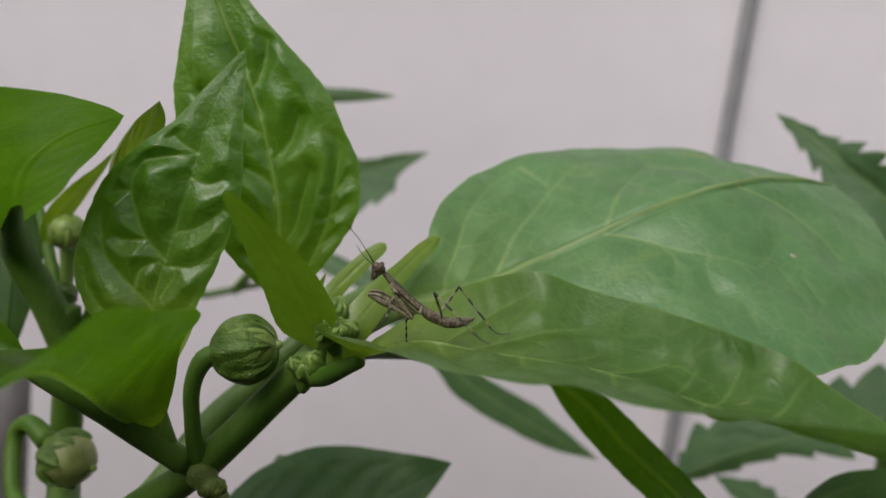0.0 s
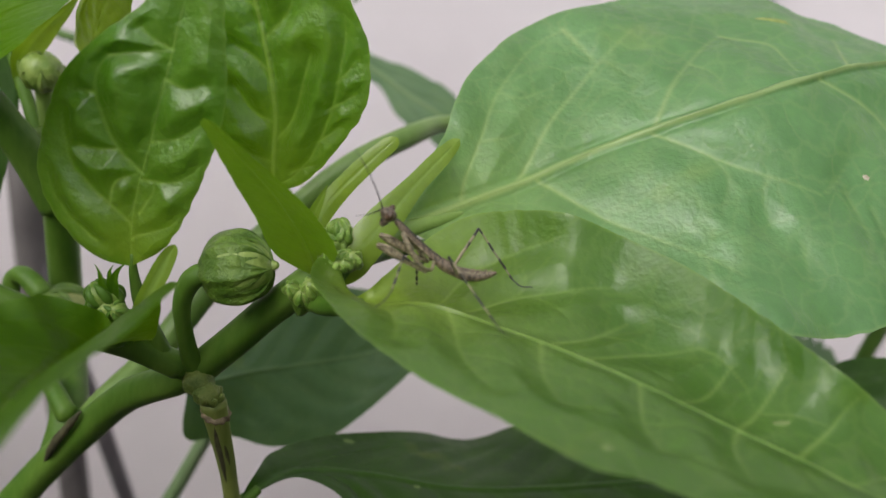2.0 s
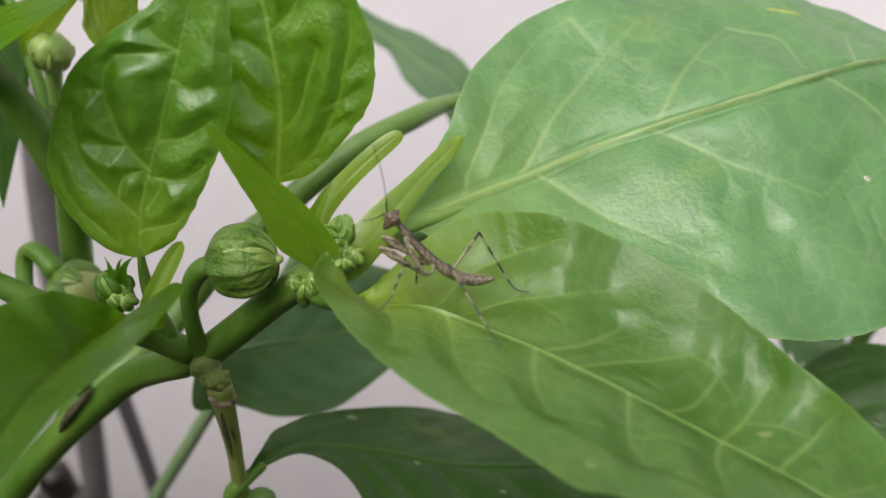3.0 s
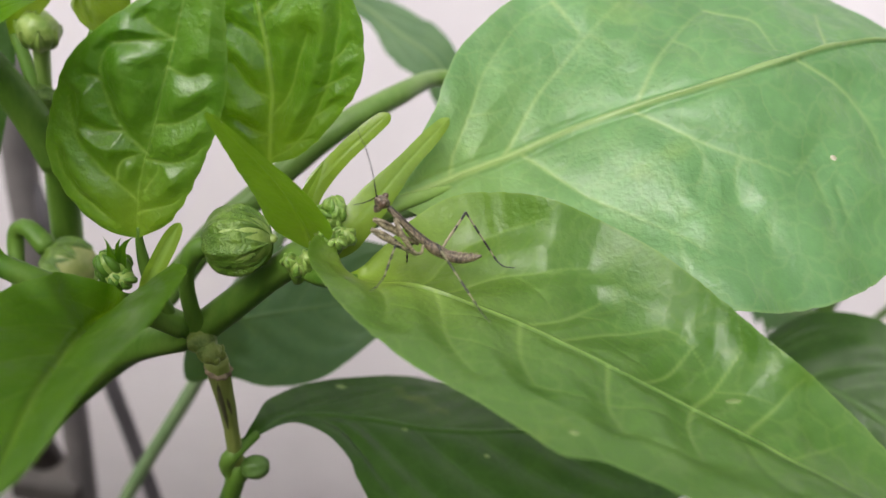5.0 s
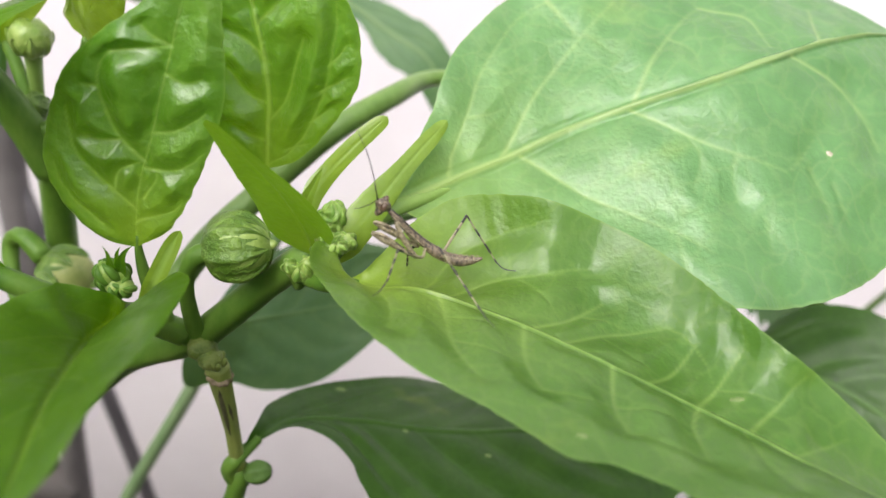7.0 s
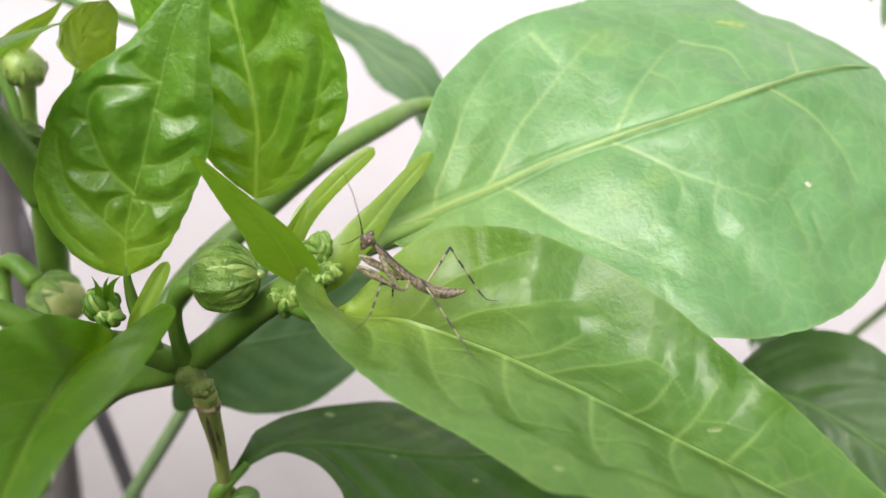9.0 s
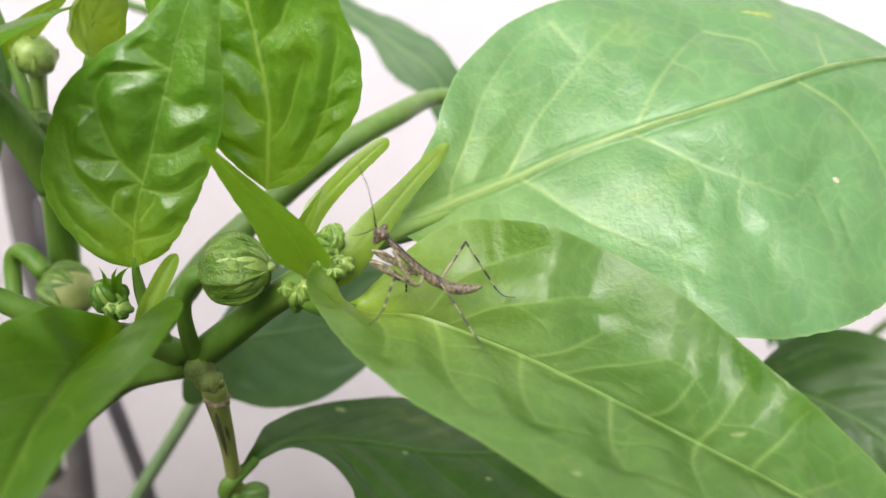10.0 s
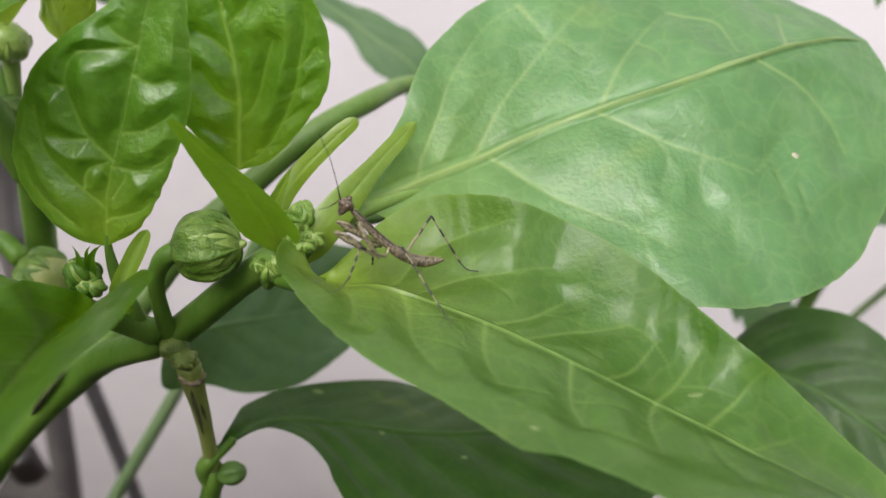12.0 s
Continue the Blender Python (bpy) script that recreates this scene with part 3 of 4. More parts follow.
leaf("leaf", [(-21.5, 2.4, -4), (-21.8, 2.6, 1), (-22.3, 3, 7.2), (-24.5, 3.4, 15), (-27.3, 3.7, 22.3), (-33.5, 4.3, 34), (-37, 4.5, 41)],
     [(-26, 2.4, -1), (-31, 2.6, 4), (-35, 3, 11), (-37.8, 3.6, 20.2), (-37.9, 3.9, 26.1), (-37.5, 4.3, 33.5), (-37.2, 4.5, 38)],
     [(-17.5, 2.6, -1.5), (-13.7, 2.8, 4.5), (-11.8, 3, 9.5), (-12.7, 3.4, 15.5), (-15, 3.6, 19.5), (-18.2, 3.8, 24.6), (-24.5, 4.1, 30.1), (-29.4, 4.3, 34.5), (-34, 4.5, 39.5)],
     LEAF_YOUNG, plant, 200, 60, (0, -1, 0.3), veins=0, slope=0.26, bend=0.28, sweep=2.6, grain=0.28, quilt=1.5, dome=1.1, wave=0.4, rib=0.4, vein_width=0.17, seed=9, rib_width=0.55, vein_tone=0.42, cup=-0.1, first=0.05, last=0.7, pucker=0.7,
     yellow=0.25, lines=[[(0.38, 0.0), (0.44, 0.28), (0.51, 0.51)],
            [(0.01, 0.2), (0.05, 0.56), (0.12, 0.71), (0.22, 0.68), (0.31, 0.68), (0.38, 0.76), (0.45, 0.87)],
            [(0.18, 0.0), (0.22, -0.29), (0.29, -0.44)],
            [(0.08, 0.0), (0.11, -0.47), (0.15, -0.72)],
            [(0.17, 0.69), (0.22, 0.85)],
            [(0.25, 0.64), (0.3, 0.88)],
            [(0.31, 0.67), (0.36, 0.86)],
            [(0.08, 0.54), (0.12, 0.88)],
            [(0.13, 0.0), (0.2, 0.23), (0.3, 0.33), (0.36, 0.44)],
            [(0.3, 0.0), (0.35, -0.16), (0.38, -0.31)],
            [(0.45, 0.0), (0.52, -0.3), (0.6, -0.6)],
            [(0.58, 0.0), (0.66, 0.4), (0.72, 0.7)]],
     label="tall upright pepper leaf with puckered edges")
leaf("leaf", [(-33, -9.4, -20), (-33.3, -20, -13.8), (-31.8, -29, -8.5), (-30, -37, -4.4), (-28.6, -42.7, -1.6), (-27, -49, 0.5), (-26, -56, 1.5)],
     [(-33.6, -14, -15), (-32.6, -19, -10), (-34, -21, -8), (-36.3, -22.2, -6.8), (-37, -25, -5.5), (-38.8, -27.7, -5.3), (-39, -36, -3), (-33, -48, 0)],
     [(-29.2, -14.6, -15.6), (-27.6, -17, -10.6), (-26.4, -19.6, -5.4), (-23.6, -24, -1.4), (-22, -28.5, 1), (-21.7, -34.7, 2.6), (-22.1, -40.3, 3.8), (-22.4, -45, 4.9), (-22.7, -49, 5.3), (-23.5, -53, 4)],
     LEAF_FOLD, plant, 160, 50, (0, -0.2, 1), veins=5, slope=0.2, quilt=0.15, wave=0.3, rib=-0.2, seed=11, yellow=0.4, label="folded pepper leaf on a side shoot")
tube("petiole", [(-32.8, -11.2, -7.5), (-32.7, -11.0, -10.5), (-32.0, -10.4, -15), (-30, -9.2, -22)], [0.3, 0.7, 0.95, 1.15], STEM, plant, 20, 12)
tube("petiole", [(-26.5, -7.5, -25), (-29.5, -9, -23), (-32.5, -9.8, -20.5), (-33.2, -12, -18.5), (-33.2, -15, -16.6)], [1.4, 1.3, 1.3, 1.0, 0.6], STEM, plant, 24, 12)
tube("petiole", [(-28.5, -8.6, -23.5), (-32.8, -11.2, -19.8), (-35.4, -16, -15.4), (-38.6, -18.7, -12.3), (-43, -20.2, -9.4), (-49, -21, -6.6)], [1.7, 1.6, 1.5, 1.4, 1.2, 0.7], STEM, plant, 40, 12, 0.05)
lance("leaf", [(-41.5, -19.8, -10.2), (-46, -20.6, -7.9), (-52, -21.2, -5.4), (-60, -21.6, -3.4), (-68, -21, -3)], 3.4, (0.25, 0.5, 0.8), LEAF_FOLD, plant, 0.35, nu=80, nv=20, quilt=0.15, veins=5, seed=14, vein_tone=0.25, rib=0.2, rib_width=0.6, face=(0, -0.4, 1),
      label="pepper leaf on a side stalk, mostly hidden")
lance("leaf", [(-13.3, -10.3, -6.6), (-14.6, -11.8, -2.2), (-17.6, -13.8, 3.4), (-21, -15.6, 7.8), (-24, -16.9, 11.5)], 3.9, (0.85, -0.37, 0.37), LEAF_TENDER, plant, 0.1, nu=120, nv=30, quilt=0.12, veins=5, seed=13,
      vein_width=0.1, rib=-0.12, rib_width=0.5, face=(0, -1, 0.3), wave=0.5, vein_tone=0.16, yellow=0.3, profile=(1.0, 1.08, 0.95, 0.72, 0.48, 0.3, 0.2), label="small pointed young leaf, folded along its midrib")
lance("leaf", [(-15.5, -5, -9), (-15.2, -1.5, -4.6), (-13.4, 1, -1.4), (-10.7, 3.3, 2), (-7.9, 5.3, 5)], 1.25, (0.6, -0.2, -0.6), LEAF_SHOOT, plant, -0.12, nu=90, nv=20, quilt=0.05, veins=0, seed=15, profile=(0.8, 1.1, 1.0, 0.95, 0.9, 0.78, 0.5),
      vein_width=0.1, rib=0.0, rib_width=0.5, face=(0, -1, 0.3), wave=0.5, cup=0.15, vein_tone=0.16, label="narrow young leaf")
lance("leaf", [(-15.6, -5.6, -6.5), (-15.4, -5.4, -3), (-14.7, -5, -0.5), (-14, -4.6, 1.8)], 0.95, (0.8, -0.1, -0.3), LEAF_SHOOT, plant, 0.25, nu=50, nv=14, quilt=0.03, veins=0, seed=16, profile=(0.9, 1.0, 0.85, 0.6, 0.35),
      vein_width=0.08, rib=0.0, rib_width=0.4, face=(0, -1, 0.3), wave=0.2, vein_tone=0.16, label="tiny pointed bract at the shoot tip")
lance("leaf", [(-12, -10.5, -8.5), (-9.4, -9.3, -3.6), (-7.2, -6.6, -0.3), (-4.4, -2.6, 3.4), (-0.7, 2.6, 7.3)], 1.9, (0.6, -0.2, -0.6), LEAF_SHOOT, plant, -0.12, nu=110, nv=24, quilt=0.06, veins=0, seed=17, profile=(1.05, 1.1, 0.9, 0.62, 0.56, 0.46, 0.3),
      vein_width=0.1, rib=0.0, rib_width=0.5, face=(0, -1, 0.3), wave=0.6, cup=0.15, vein_tone=0.16, label="narrow young leaf broadening to its base")
lance("leaf", [(-31.5, -14, -17), (-29.6, -16, -10.5), (-28.5, -15.7, -7.3), (-27.7, -15, -5), (-27, -14.7, -3.3)], 1.0, (0.7, 0, -0.3), LEAF_SHOOT, plant, 0.2, profile=(0.8, 1.0, 1.0, 1.0, 0.92, 0.72, 0.45), nu=50, nv=12, quilt=0.03, veins=3, seed=19,
      vein_width=0.1, rib=0.1, face=(0, -1, 0.3), wave=0.05, label="tiny young leaf")
# an upper leaf at the left, seen from beneath at first
leaf("leaf", [(-64, 14, -2), (-58, 4, 5.5), (-53, -3, 10), (-47, -6, 14.5), (-40.3, -5.5, 17.7)],
     [(-57.7, 13.9, 4), (-52.2, 7.4, 8.3), (-48, 3.9, 11.7), (-43.9, -0.7, 14.9)], [(-67, 2, 0), (-64, -12, 6), (-57, -26, 13.5), (-47, -31, 18.5), (-41.2, -22, 19.5), (-40.2, -11, 18.6)],
     LEAF_FOLD, plant, 120, 34, (0.3, 0.3, 1), veins=6, quilt=0.12, rib=0.2, vein_tone=0.12, rib_tone=0.15, seed=21, label="upper pepper leaf, its shaded underside showing")
tube("petiole", [(-57, 20, -22), (-61, 20, -14), (-65, 18.5, -7), (-64, 14, -2), (-60.5, 8, 3)], [2.6, 2.7, 2.5, 1.9, 0.8], STEM, plant, 30, 12)
leaf("leaf", [(-48.5, 15, 2.5), (-46.5, 10.5, 7.5), (-43.5, 6, 12.5), (-40, 1, 17), (-36.8, -3.8, 20.1)],
     [(-53.4, 19.5, 3.4), (-51, 15, 7), (-47.5, 9, 12), (-42, 2, 17)], [(-43.5, 11.5, 3), (-40.5, 6.5, 9.5), (-38.5, 2.5, 14), (-36.8, -1.5, 18)],
     LEAF_SHOOT, plant, 90, 26, (0, -1, 0.2), veins=5, slope=0.3, bend=0.2, quilt=0.4, rib=-0.1, vein_tone=0.2, seed=22, pucker=0.3, label="young leaf behind the puckered leaf")
tube("petiole", [(-56, 21, -22), (-53.5, 20, -12), (-50.5, 17, -3), (-48.3, 14.5, 3)], [1.3, 1.1, 0.9, 0.6], STEM, plant, 18, 10)
lance("leaf", [(-67, 28.5, -8), (-64.2, 26, -2.2), (-58.5, 21.5, 4), (-52.8, 17.3, 9.1), (-50, 15, 12)], 1.7, (0.8, 0.2, -0.4), LEAF_SHOOT, plant, 0.4, nu=60, nv=14, quilt=0.1, veins=4, seed=31, vein_width=0.12,
      rib=0.15, face=(0, -1, 0.2), label="small young leaf")

# shade at the side stem is part of this leaf's colour
lance("leaf", [(-75, 33, 4), (-73.4, 32.6, -3.3), (-72, 28.8, -13), (-70, 24, -25), (-69, 22, -30)], 4.2, (0.9, 0.2, 0), LEAF_SHADED, plant, 0.25, nu=70, nv=18, quilt=0.3, veins=5, seed=35, vein_tone=0.2, rib=0.2, rib_width=0.6, face=(0, -1, 0.2),
      label="hanging leaf at the side stem, coloured dark for shade")
tube("petiole", [(-57.5, 21.5, -22), (-63, 26, -12), (-70, 31, 1), (-75, 33, 4)], [1.4, 1.1, 0.9, 0.6], STEM, plant, 20, 10)

# flower buds
def sepal_shape(center, size, axis, turn_by, wide, reach, seed):
    """One keeled sepal that hugs a bud from its stalk end towards its tip, with a ragged point; it has an outer and an inner skin."""
    rng = random.Random(seed)
    turn = np.array(Vector(axis).normalized().to_track_quat("Z", "Y").to_matrix())
    rows, cols = 16, 12
    shift, verts, faces = rng.uniform(0, 6), [], []
    for skin in (1.0, 0.93):
        for i in range(rows + 1):
            t = 0.12 + (reach - 0.12) * i / rows
            half = wide * (1 - (i / rows) ** 2.6) ** 0.8 + 0.03
            for c in range(cols + 1):
                q = 2 * c / cols - 1
                a = turn_by + half * q / max(math.sin(min(t, 1.6)), 0.35) * 0.75
                keel = 0.07 * math.exp(-(q / 0.22) ** 2) + 0.03 * math.cos(2.6 * math.pi * q) + 0.018 * math.sin(7 * t + 5 * q + shift)
                r = skin * (1.03 + 0.05 * (1 - abs(q)) + keel * math.sin(t))
                v = np.array((r * math.sin(t) * math.cos(a), r * math.sin(t) * math.sin(a), -r * math.cos(t))) * size
                verts.append(np.array(at_mm(center)) + turn @ v * 0.001)
    layer = (rows + 1) * (cols + 1)
    for i in range(rows):
        for c in range(cols):
            p = i * (cols + 1) + c
            f = (p, p + 1, p + cols + 2, p + cols + 1)
            faces += [f, tuple(layer + k for k in reversed(f))]
    rim = [*range(cols + 1), *((i + 1) * (cols + 1) + cols for i in range(rows)), *(rows * (cols + 1) + c for c in reversed(range(cols))), *(i * (cols + 1) for i in reversed(range(1, rows)))]
    for p, q in zip(rim, rim[1:] + rim[:1]):
        faces.append((p, q, layer + q, layer + p))
    return verts, faces


def bud(center, axis, size, stalk, radii, body=BUD_PETAL, reach=2.3, skin=BUD_GREEN, stem=STEM, label="round green flower bud in ribbed sepals"):
    """A nodding flower bud: pale closed petals in a ribbed green calyx, on a bent stalk."""
    ax = Vector(axis).normalized()
    place = np.array(plant.location)
    b = solid("flower_bud", ball_shape(center, (size, size, size * 1.05), ax, 48, 24, 0.035, 6, -0.04), body, plant, label)
    for k in range(7):
        v, f = sepal_shape(center, size * (0.985 + 0.02 * (k % 2)), ax, 2 * math.pi * k / 7 + 0.2, 0.86, reach * (0.92 + 0.05 * ((k * 3) % 4)), k)
        mesh_object("sepal", [p - place for p in v], f, skin, b)
    tip = tuple(Vector(center) + ax * size * 1.02)
    v, f = ball_shape(tip, (size * 0.16, size * 0.16, size * 0.22), ax, 12, 8)
    mesh_object("bud_tip", [p - place for p in v], f, BUD_PETAL, b)
    v, f = tube_shape(stalk, radii, 30, 12, 0.05)
    mesh_object("stalk", [p - place for p in v], f, stem, b)
    return b


bud((-22, -9.5, -8), (0.93, 0.1, 0.25), 3.75, [(-26.5, -8, -24.5), (-27.3, -9.4, -19), (-27.6, -10.4, -13.5), (-26.6, -10.6, -9.8), (-25, -10.1, -8.8)], [1.4, 1.05, 0.95, 1.05, 1.35], reach=2.85)
bud((-53.2, 13.6, -36.3), (0.8, -0.15, -0.1), 4.1, [(-47.5, 1.5, -44.5), (-52.5, 6, -43), (-59.5, 11, -42.5), (-62.5, 15, -39.5), (-63.5, 17.5, -35), (-61, 16.4, -32.6), (-57, 14.6, -34.4)], [1.5, 1.3, 1.2, 1.2, 1.25, 1.35, 1.7], BUD_PALE, 1.95, label="round pale flower bud")
bud((-60.6, 24.4, -2.8), (0.1, -0.2, 1), 2.8, [(-57.5, 22, -20), (-60.5, 25, -15), (-61, 25.5, -10), (-60.7, 24.8, -5.2)], [1.1, 1.0, 1.0, 1.3], BUD_PETAL, 2.0, BUD_PETAL, STEM_LIGHT, "pale green flower cup on a thick stalk")


bud((-60.2, 22.9, -13.1), (-0.3, -0.6, 0.5), 2.1, [(-57.5, 21, -21), (-59, 22.5, -17.5), (-60, 23, -14.8)], [1.0, 0.9, 1.0], BUD_GREEN, 2.3, label="small dark green bud close to the side stem")


def bud_cluster(center, spread, count, seed, plump=1.0, skin=BUD_PETAL, scales=SEPAL):
    """A shoot tip: crowded little buds with pointed sepals, each on its stalk."""
    rng = random.Random(seed)
    place = np.array(plant.location)
    root = (center[0], center[1] + 0.8, center[2] - spread[2] - 2)
    for k in range(count):
        c = [center[i] + rng.uniform(-spread[i], spread[i]) for i in range(3)]
        axis = Vector((rng.uniform(-0.6, 0.6), rng.uniform(-0.7, 0.1), rng.uniform(0.3, 1))).normalized()
        r = rng.uniform(0.6, 1.05) * plump
        b = solid("flower_bud", ball_shape(c, (r, r, r * 1.3), axis, 14, 10, 0.1, 5), skin, plant, "tiny green bud of a shoot tip")
        v, f = tube_shape([root, tuple((np.array(root) + c) / 2 + (0, 0, -0.3)), tuple(c)], [0.5, 0.45, 0.4], 8, 8)
        mesh_object("stalk", [p - place for p in v], f, STEM, b)
        s1 = axis.orthogonal().normalized()
        s2 = axis.cross(s1)
        for q in range(5):
            a = q * 2 * math.pi / 5 + rng.uniform(-0.2, 0.2)
            way = s1 * math.cos(a) + s2 * math.sin(a)
            o = Vector(c)
            pts = [o - axis * r * 1.0 + way * r * 0.4, o - axis * r * 0.2 + way * r * 0.85, o + axis * r * 0.75 + way * r * 0.8, o + axis * r * rng.uniform(1.05, 1.35) + way * r * rng.uniform(0.2, 0.55)]
            v, f = tube_shape([tuple(p) for p in pts], [0.25 * r, 0.45 * r, 0.40 * r, 0.12 * r], 10, 8)
            mesh_object("sepal", [p - place for p in v], f, scales, b)


bud_cluster((-35.2, -12.2, -13.8), (1.5, 1.2, 0.9), 8, 1, 1.3, BUD_PETAL, STEM)
for tip, bend in (((-36, -13.2, -8.3), -0.6), ((-34.2, -12.6, -8.4), 0.3), ((-32.6, -13, -7.6), 0.5)):
    lance("leaf", [(-34.5, -12, -14), (-34.7 + bend, -12.6, -11.5), tuple((np.array((-34.9, -13, -10.5)) + tip) / 2), tip], 0.55, (0.7, 0, -0.3), LEAF_FOLD, plant, 0.2, nu=30, nv=8, quilt=0.0, veins=0, seed=41, vein_tone=0.1, rib=0.05, rib_width=0.3,
          face=(0, -1, 0.3), wave=0.2, label="tiny dark bract beside the side shoot's buds")
bud_cluster((-47, 14.6, 9.6), (1.3, 1.0, 1.4), 7, 4, 1.0)
bud_cluster((-12.7, -7.6, -2.6), (1.3, 1.0, 1.0), 6, 2, 1.35)
bud_cluster((-10.9, -11.6, -3.6), (1.3, 0.9, 1.0), 9, 5, 1.0)
bud_cluster((-14.6, -10.2, -9), (1.8, 1.0, 1.2), 8, 3, 1.1)

# the dry stub of a dropped flower, and the node it hangs from
solid("node", joined(ball_shape((-25.8, -9.2, -24.8), (2.0, 1.9, 1.7), (0.3, 0, 1), 24, 14, 0.07, 5), ball_shape((-24.3, -10.4, -25.4), (1.6, 1.5, 1.3), (0.2, -0.2, 1), 24, 12, 0.12, 7)), NODE_GREEN, plant,
      "swollen yellow-green stem node")
for k in range(7):
    a = 2 * math.pi * k / 7
    solid("scale", ball_shape((-24.0 + 1.35 * math.cos(a), -10.4 + 1.25 * math.sin(a), -25.7 + 0.25 * math.sin(3 * a)), (0.5, 0.45, 0.8), (0.3 * math.cos(a), 0.3 * math.sin(a), 1), 12, 8, 0.06, 4), NODE_GREEN, plant)
tube("dry_stalk", [(-23.5, -10.3, -26.5), (-22.8, -10.4, -29.5), (-21.5, -9.6, -37), (-20.4, -8.6, -46), (-19.8, -7.8, -52)], [1.55, 1.2, 1.0, 1.05, 1.3], NODE_WOOD, plant, 36, 16, 0.07, 5,
     "withered yellow-green flower stalk")
tube("dried_streak", [(-22.7, -11.5, -29.0), (-22.35, -11.3, -32), (-21.75, -10.8, -35.5), (-21.2, -10.2, -39.5)], [0.35, 0.4, 0.34, 0.1], STREAK, plant, 20, 8, label="dark dried streak down the stalk")
tube("dried_streak", [(-22.1, -11.25, -30.5), (-21.4, -10.7, -34), (-20.8, -10.1, -37.5)], [0.12, 0.3, 0.08], STREAK, plant, 16, 8, label="dark dried streak down the stalk")
solid("scar_ring", ball_shape((-23.1, -10.4, -28.1), (1.85, 1.8, 0.75), (0.2, 0, 1), 40, 10, 0.07, 11), CORK, plant, "brown corky ring")

# ---- leaves further back on the same plant ----
tube("petiole", [(-48, 2, -50), (-43.4, 4.6, -43.4), (-38.8, 11.2, -38.6), (-33.3, 18.5, -29.6), (-27.5, 25, -23.5), (-17, 31.5, -12.2), (-8.6, 41, -8.2), (-2.3, 54, -8.8), (8, 57, -8)], [2.0, 2.1, 2.2, 2.2, 2.1, 2.0, 1.9, 1.6, 1.2], STEM_PETIOLE, plant, 70, 12)
leaf("leaf", [(-36, 18, -50), (-28, 26, -51), (-18, 32, -51), (-8, 37, -50), (2, 39, -44), (7, 38, -39)], [(-35, 15, -58), (-29.4, 20, -60.5), (-21, 21, -62), (-12, 25, -61), (-3, 32, -54), (4, 36, -44)],
     [(-34, 25, -50), (-30, 34, -45.7), (-22.6, 40.3, -42), (-14.6, 43.9, -41), (-3, 43, -40.5), (3, 40, -39.4)],
     LEAF_HAZY, plant, 90, 28, (0, -1, 0.7), veins=6, quilt=0.4, seed=25, vein_tone=0.22, rib=0.25, rib_tone=0.3, rib_width=0.7, label="dark shaded pepper leaf lower on the plant")
tube("petiole", [(-28, 58, -52), (-30, 42, -56), (-33, 28, -54), (-36, 18, -50)], [1.5, 1.1, 0.9, 0.8], STEM_DARK, plant, 16, 10)
# the shade under the upper leaves is put into this green
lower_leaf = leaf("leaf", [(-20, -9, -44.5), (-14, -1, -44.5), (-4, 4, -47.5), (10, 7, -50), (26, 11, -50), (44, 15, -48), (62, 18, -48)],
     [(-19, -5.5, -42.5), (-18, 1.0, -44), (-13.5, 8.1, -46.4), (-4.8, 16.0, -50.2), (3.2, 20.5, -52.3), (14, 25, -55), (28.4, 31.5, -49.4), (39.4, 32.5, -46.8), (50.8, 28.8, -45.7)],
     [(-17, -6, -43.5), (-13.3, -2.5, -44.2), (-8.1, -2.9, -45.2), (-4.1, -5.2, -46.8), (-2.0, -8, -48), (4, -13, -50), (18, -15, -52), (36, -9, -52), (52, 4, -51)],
     LEAF_SHADED, plant, 140, 38, (0, -0.5, 1), veins=7, quilt=0.5, seed=27, vein_tone=0.3, rib_tone=0.38, rib_width=0.75, label="large dark green lower pepper leaf, darkened further for shade")
tube("petiole", [(-19.8, -7.8, -52), (-21.3, -8.8, -48.5), (-20.6, -9.2, -45.5), (-18, -6, -44)], [1.6, 1.3, 1.1, 0.7], STEM, plant, 18, 10)
tube("shoot", [(-30, 10, -110), (-24, -2, -75), (-20.5, -8, -55), (-19.8, -8.4, -48)], [1.6, 1.6, 1.7, 1.4], STEM, plant, 24, 12)
tube("shoot", [(-74, 6, -115), (-50, 12, -122), (-36, 12, -117), (-30, 10, -110)], [2.0, 1.8, 1.7, 1.6], STEM, plant, 24, 12)
solid("flower_bud", ball_shape((-17.2, -9.3, -47.3), (1.7, 1.7, 2.1), (0.8, 0.1, 0.3), 28, 16, 0.1, 6), STEM_DARK, plant, "small green bud low on the shoot")
# same green with the shade already in it
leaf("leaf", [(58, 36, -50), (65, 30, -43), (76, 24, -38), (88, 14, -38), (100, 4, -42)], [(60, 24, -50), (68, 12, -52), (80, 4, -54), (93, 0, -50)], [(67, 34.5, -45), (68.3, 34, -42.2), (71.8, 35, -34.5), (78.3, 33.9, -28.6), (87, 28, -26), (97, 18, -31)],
     LEAF_SHADED, plant, 90, 28, (0, -0.6, 1), veins=6, quilt=0.5, seed=29, label="dark pepper leaf lower on the plant, shade in its green")
tube("petiole", [(-88, 18, -260), (-40, 50, -200), (30, 66, -125), (58, 36, -50)], [2.0, 1.5, 1.2, 0.9], STEM_DARK, plant, 30, 10)
tube("shoot", [(-88, 18, -250), (-66, 48, -160), (-45, 52, -100), (-28, 58, -52)], [2.0, 1.9, 1.8, 1.6], SHOOT_PALE, plant, 30, 10, label="thin pale green shoot")

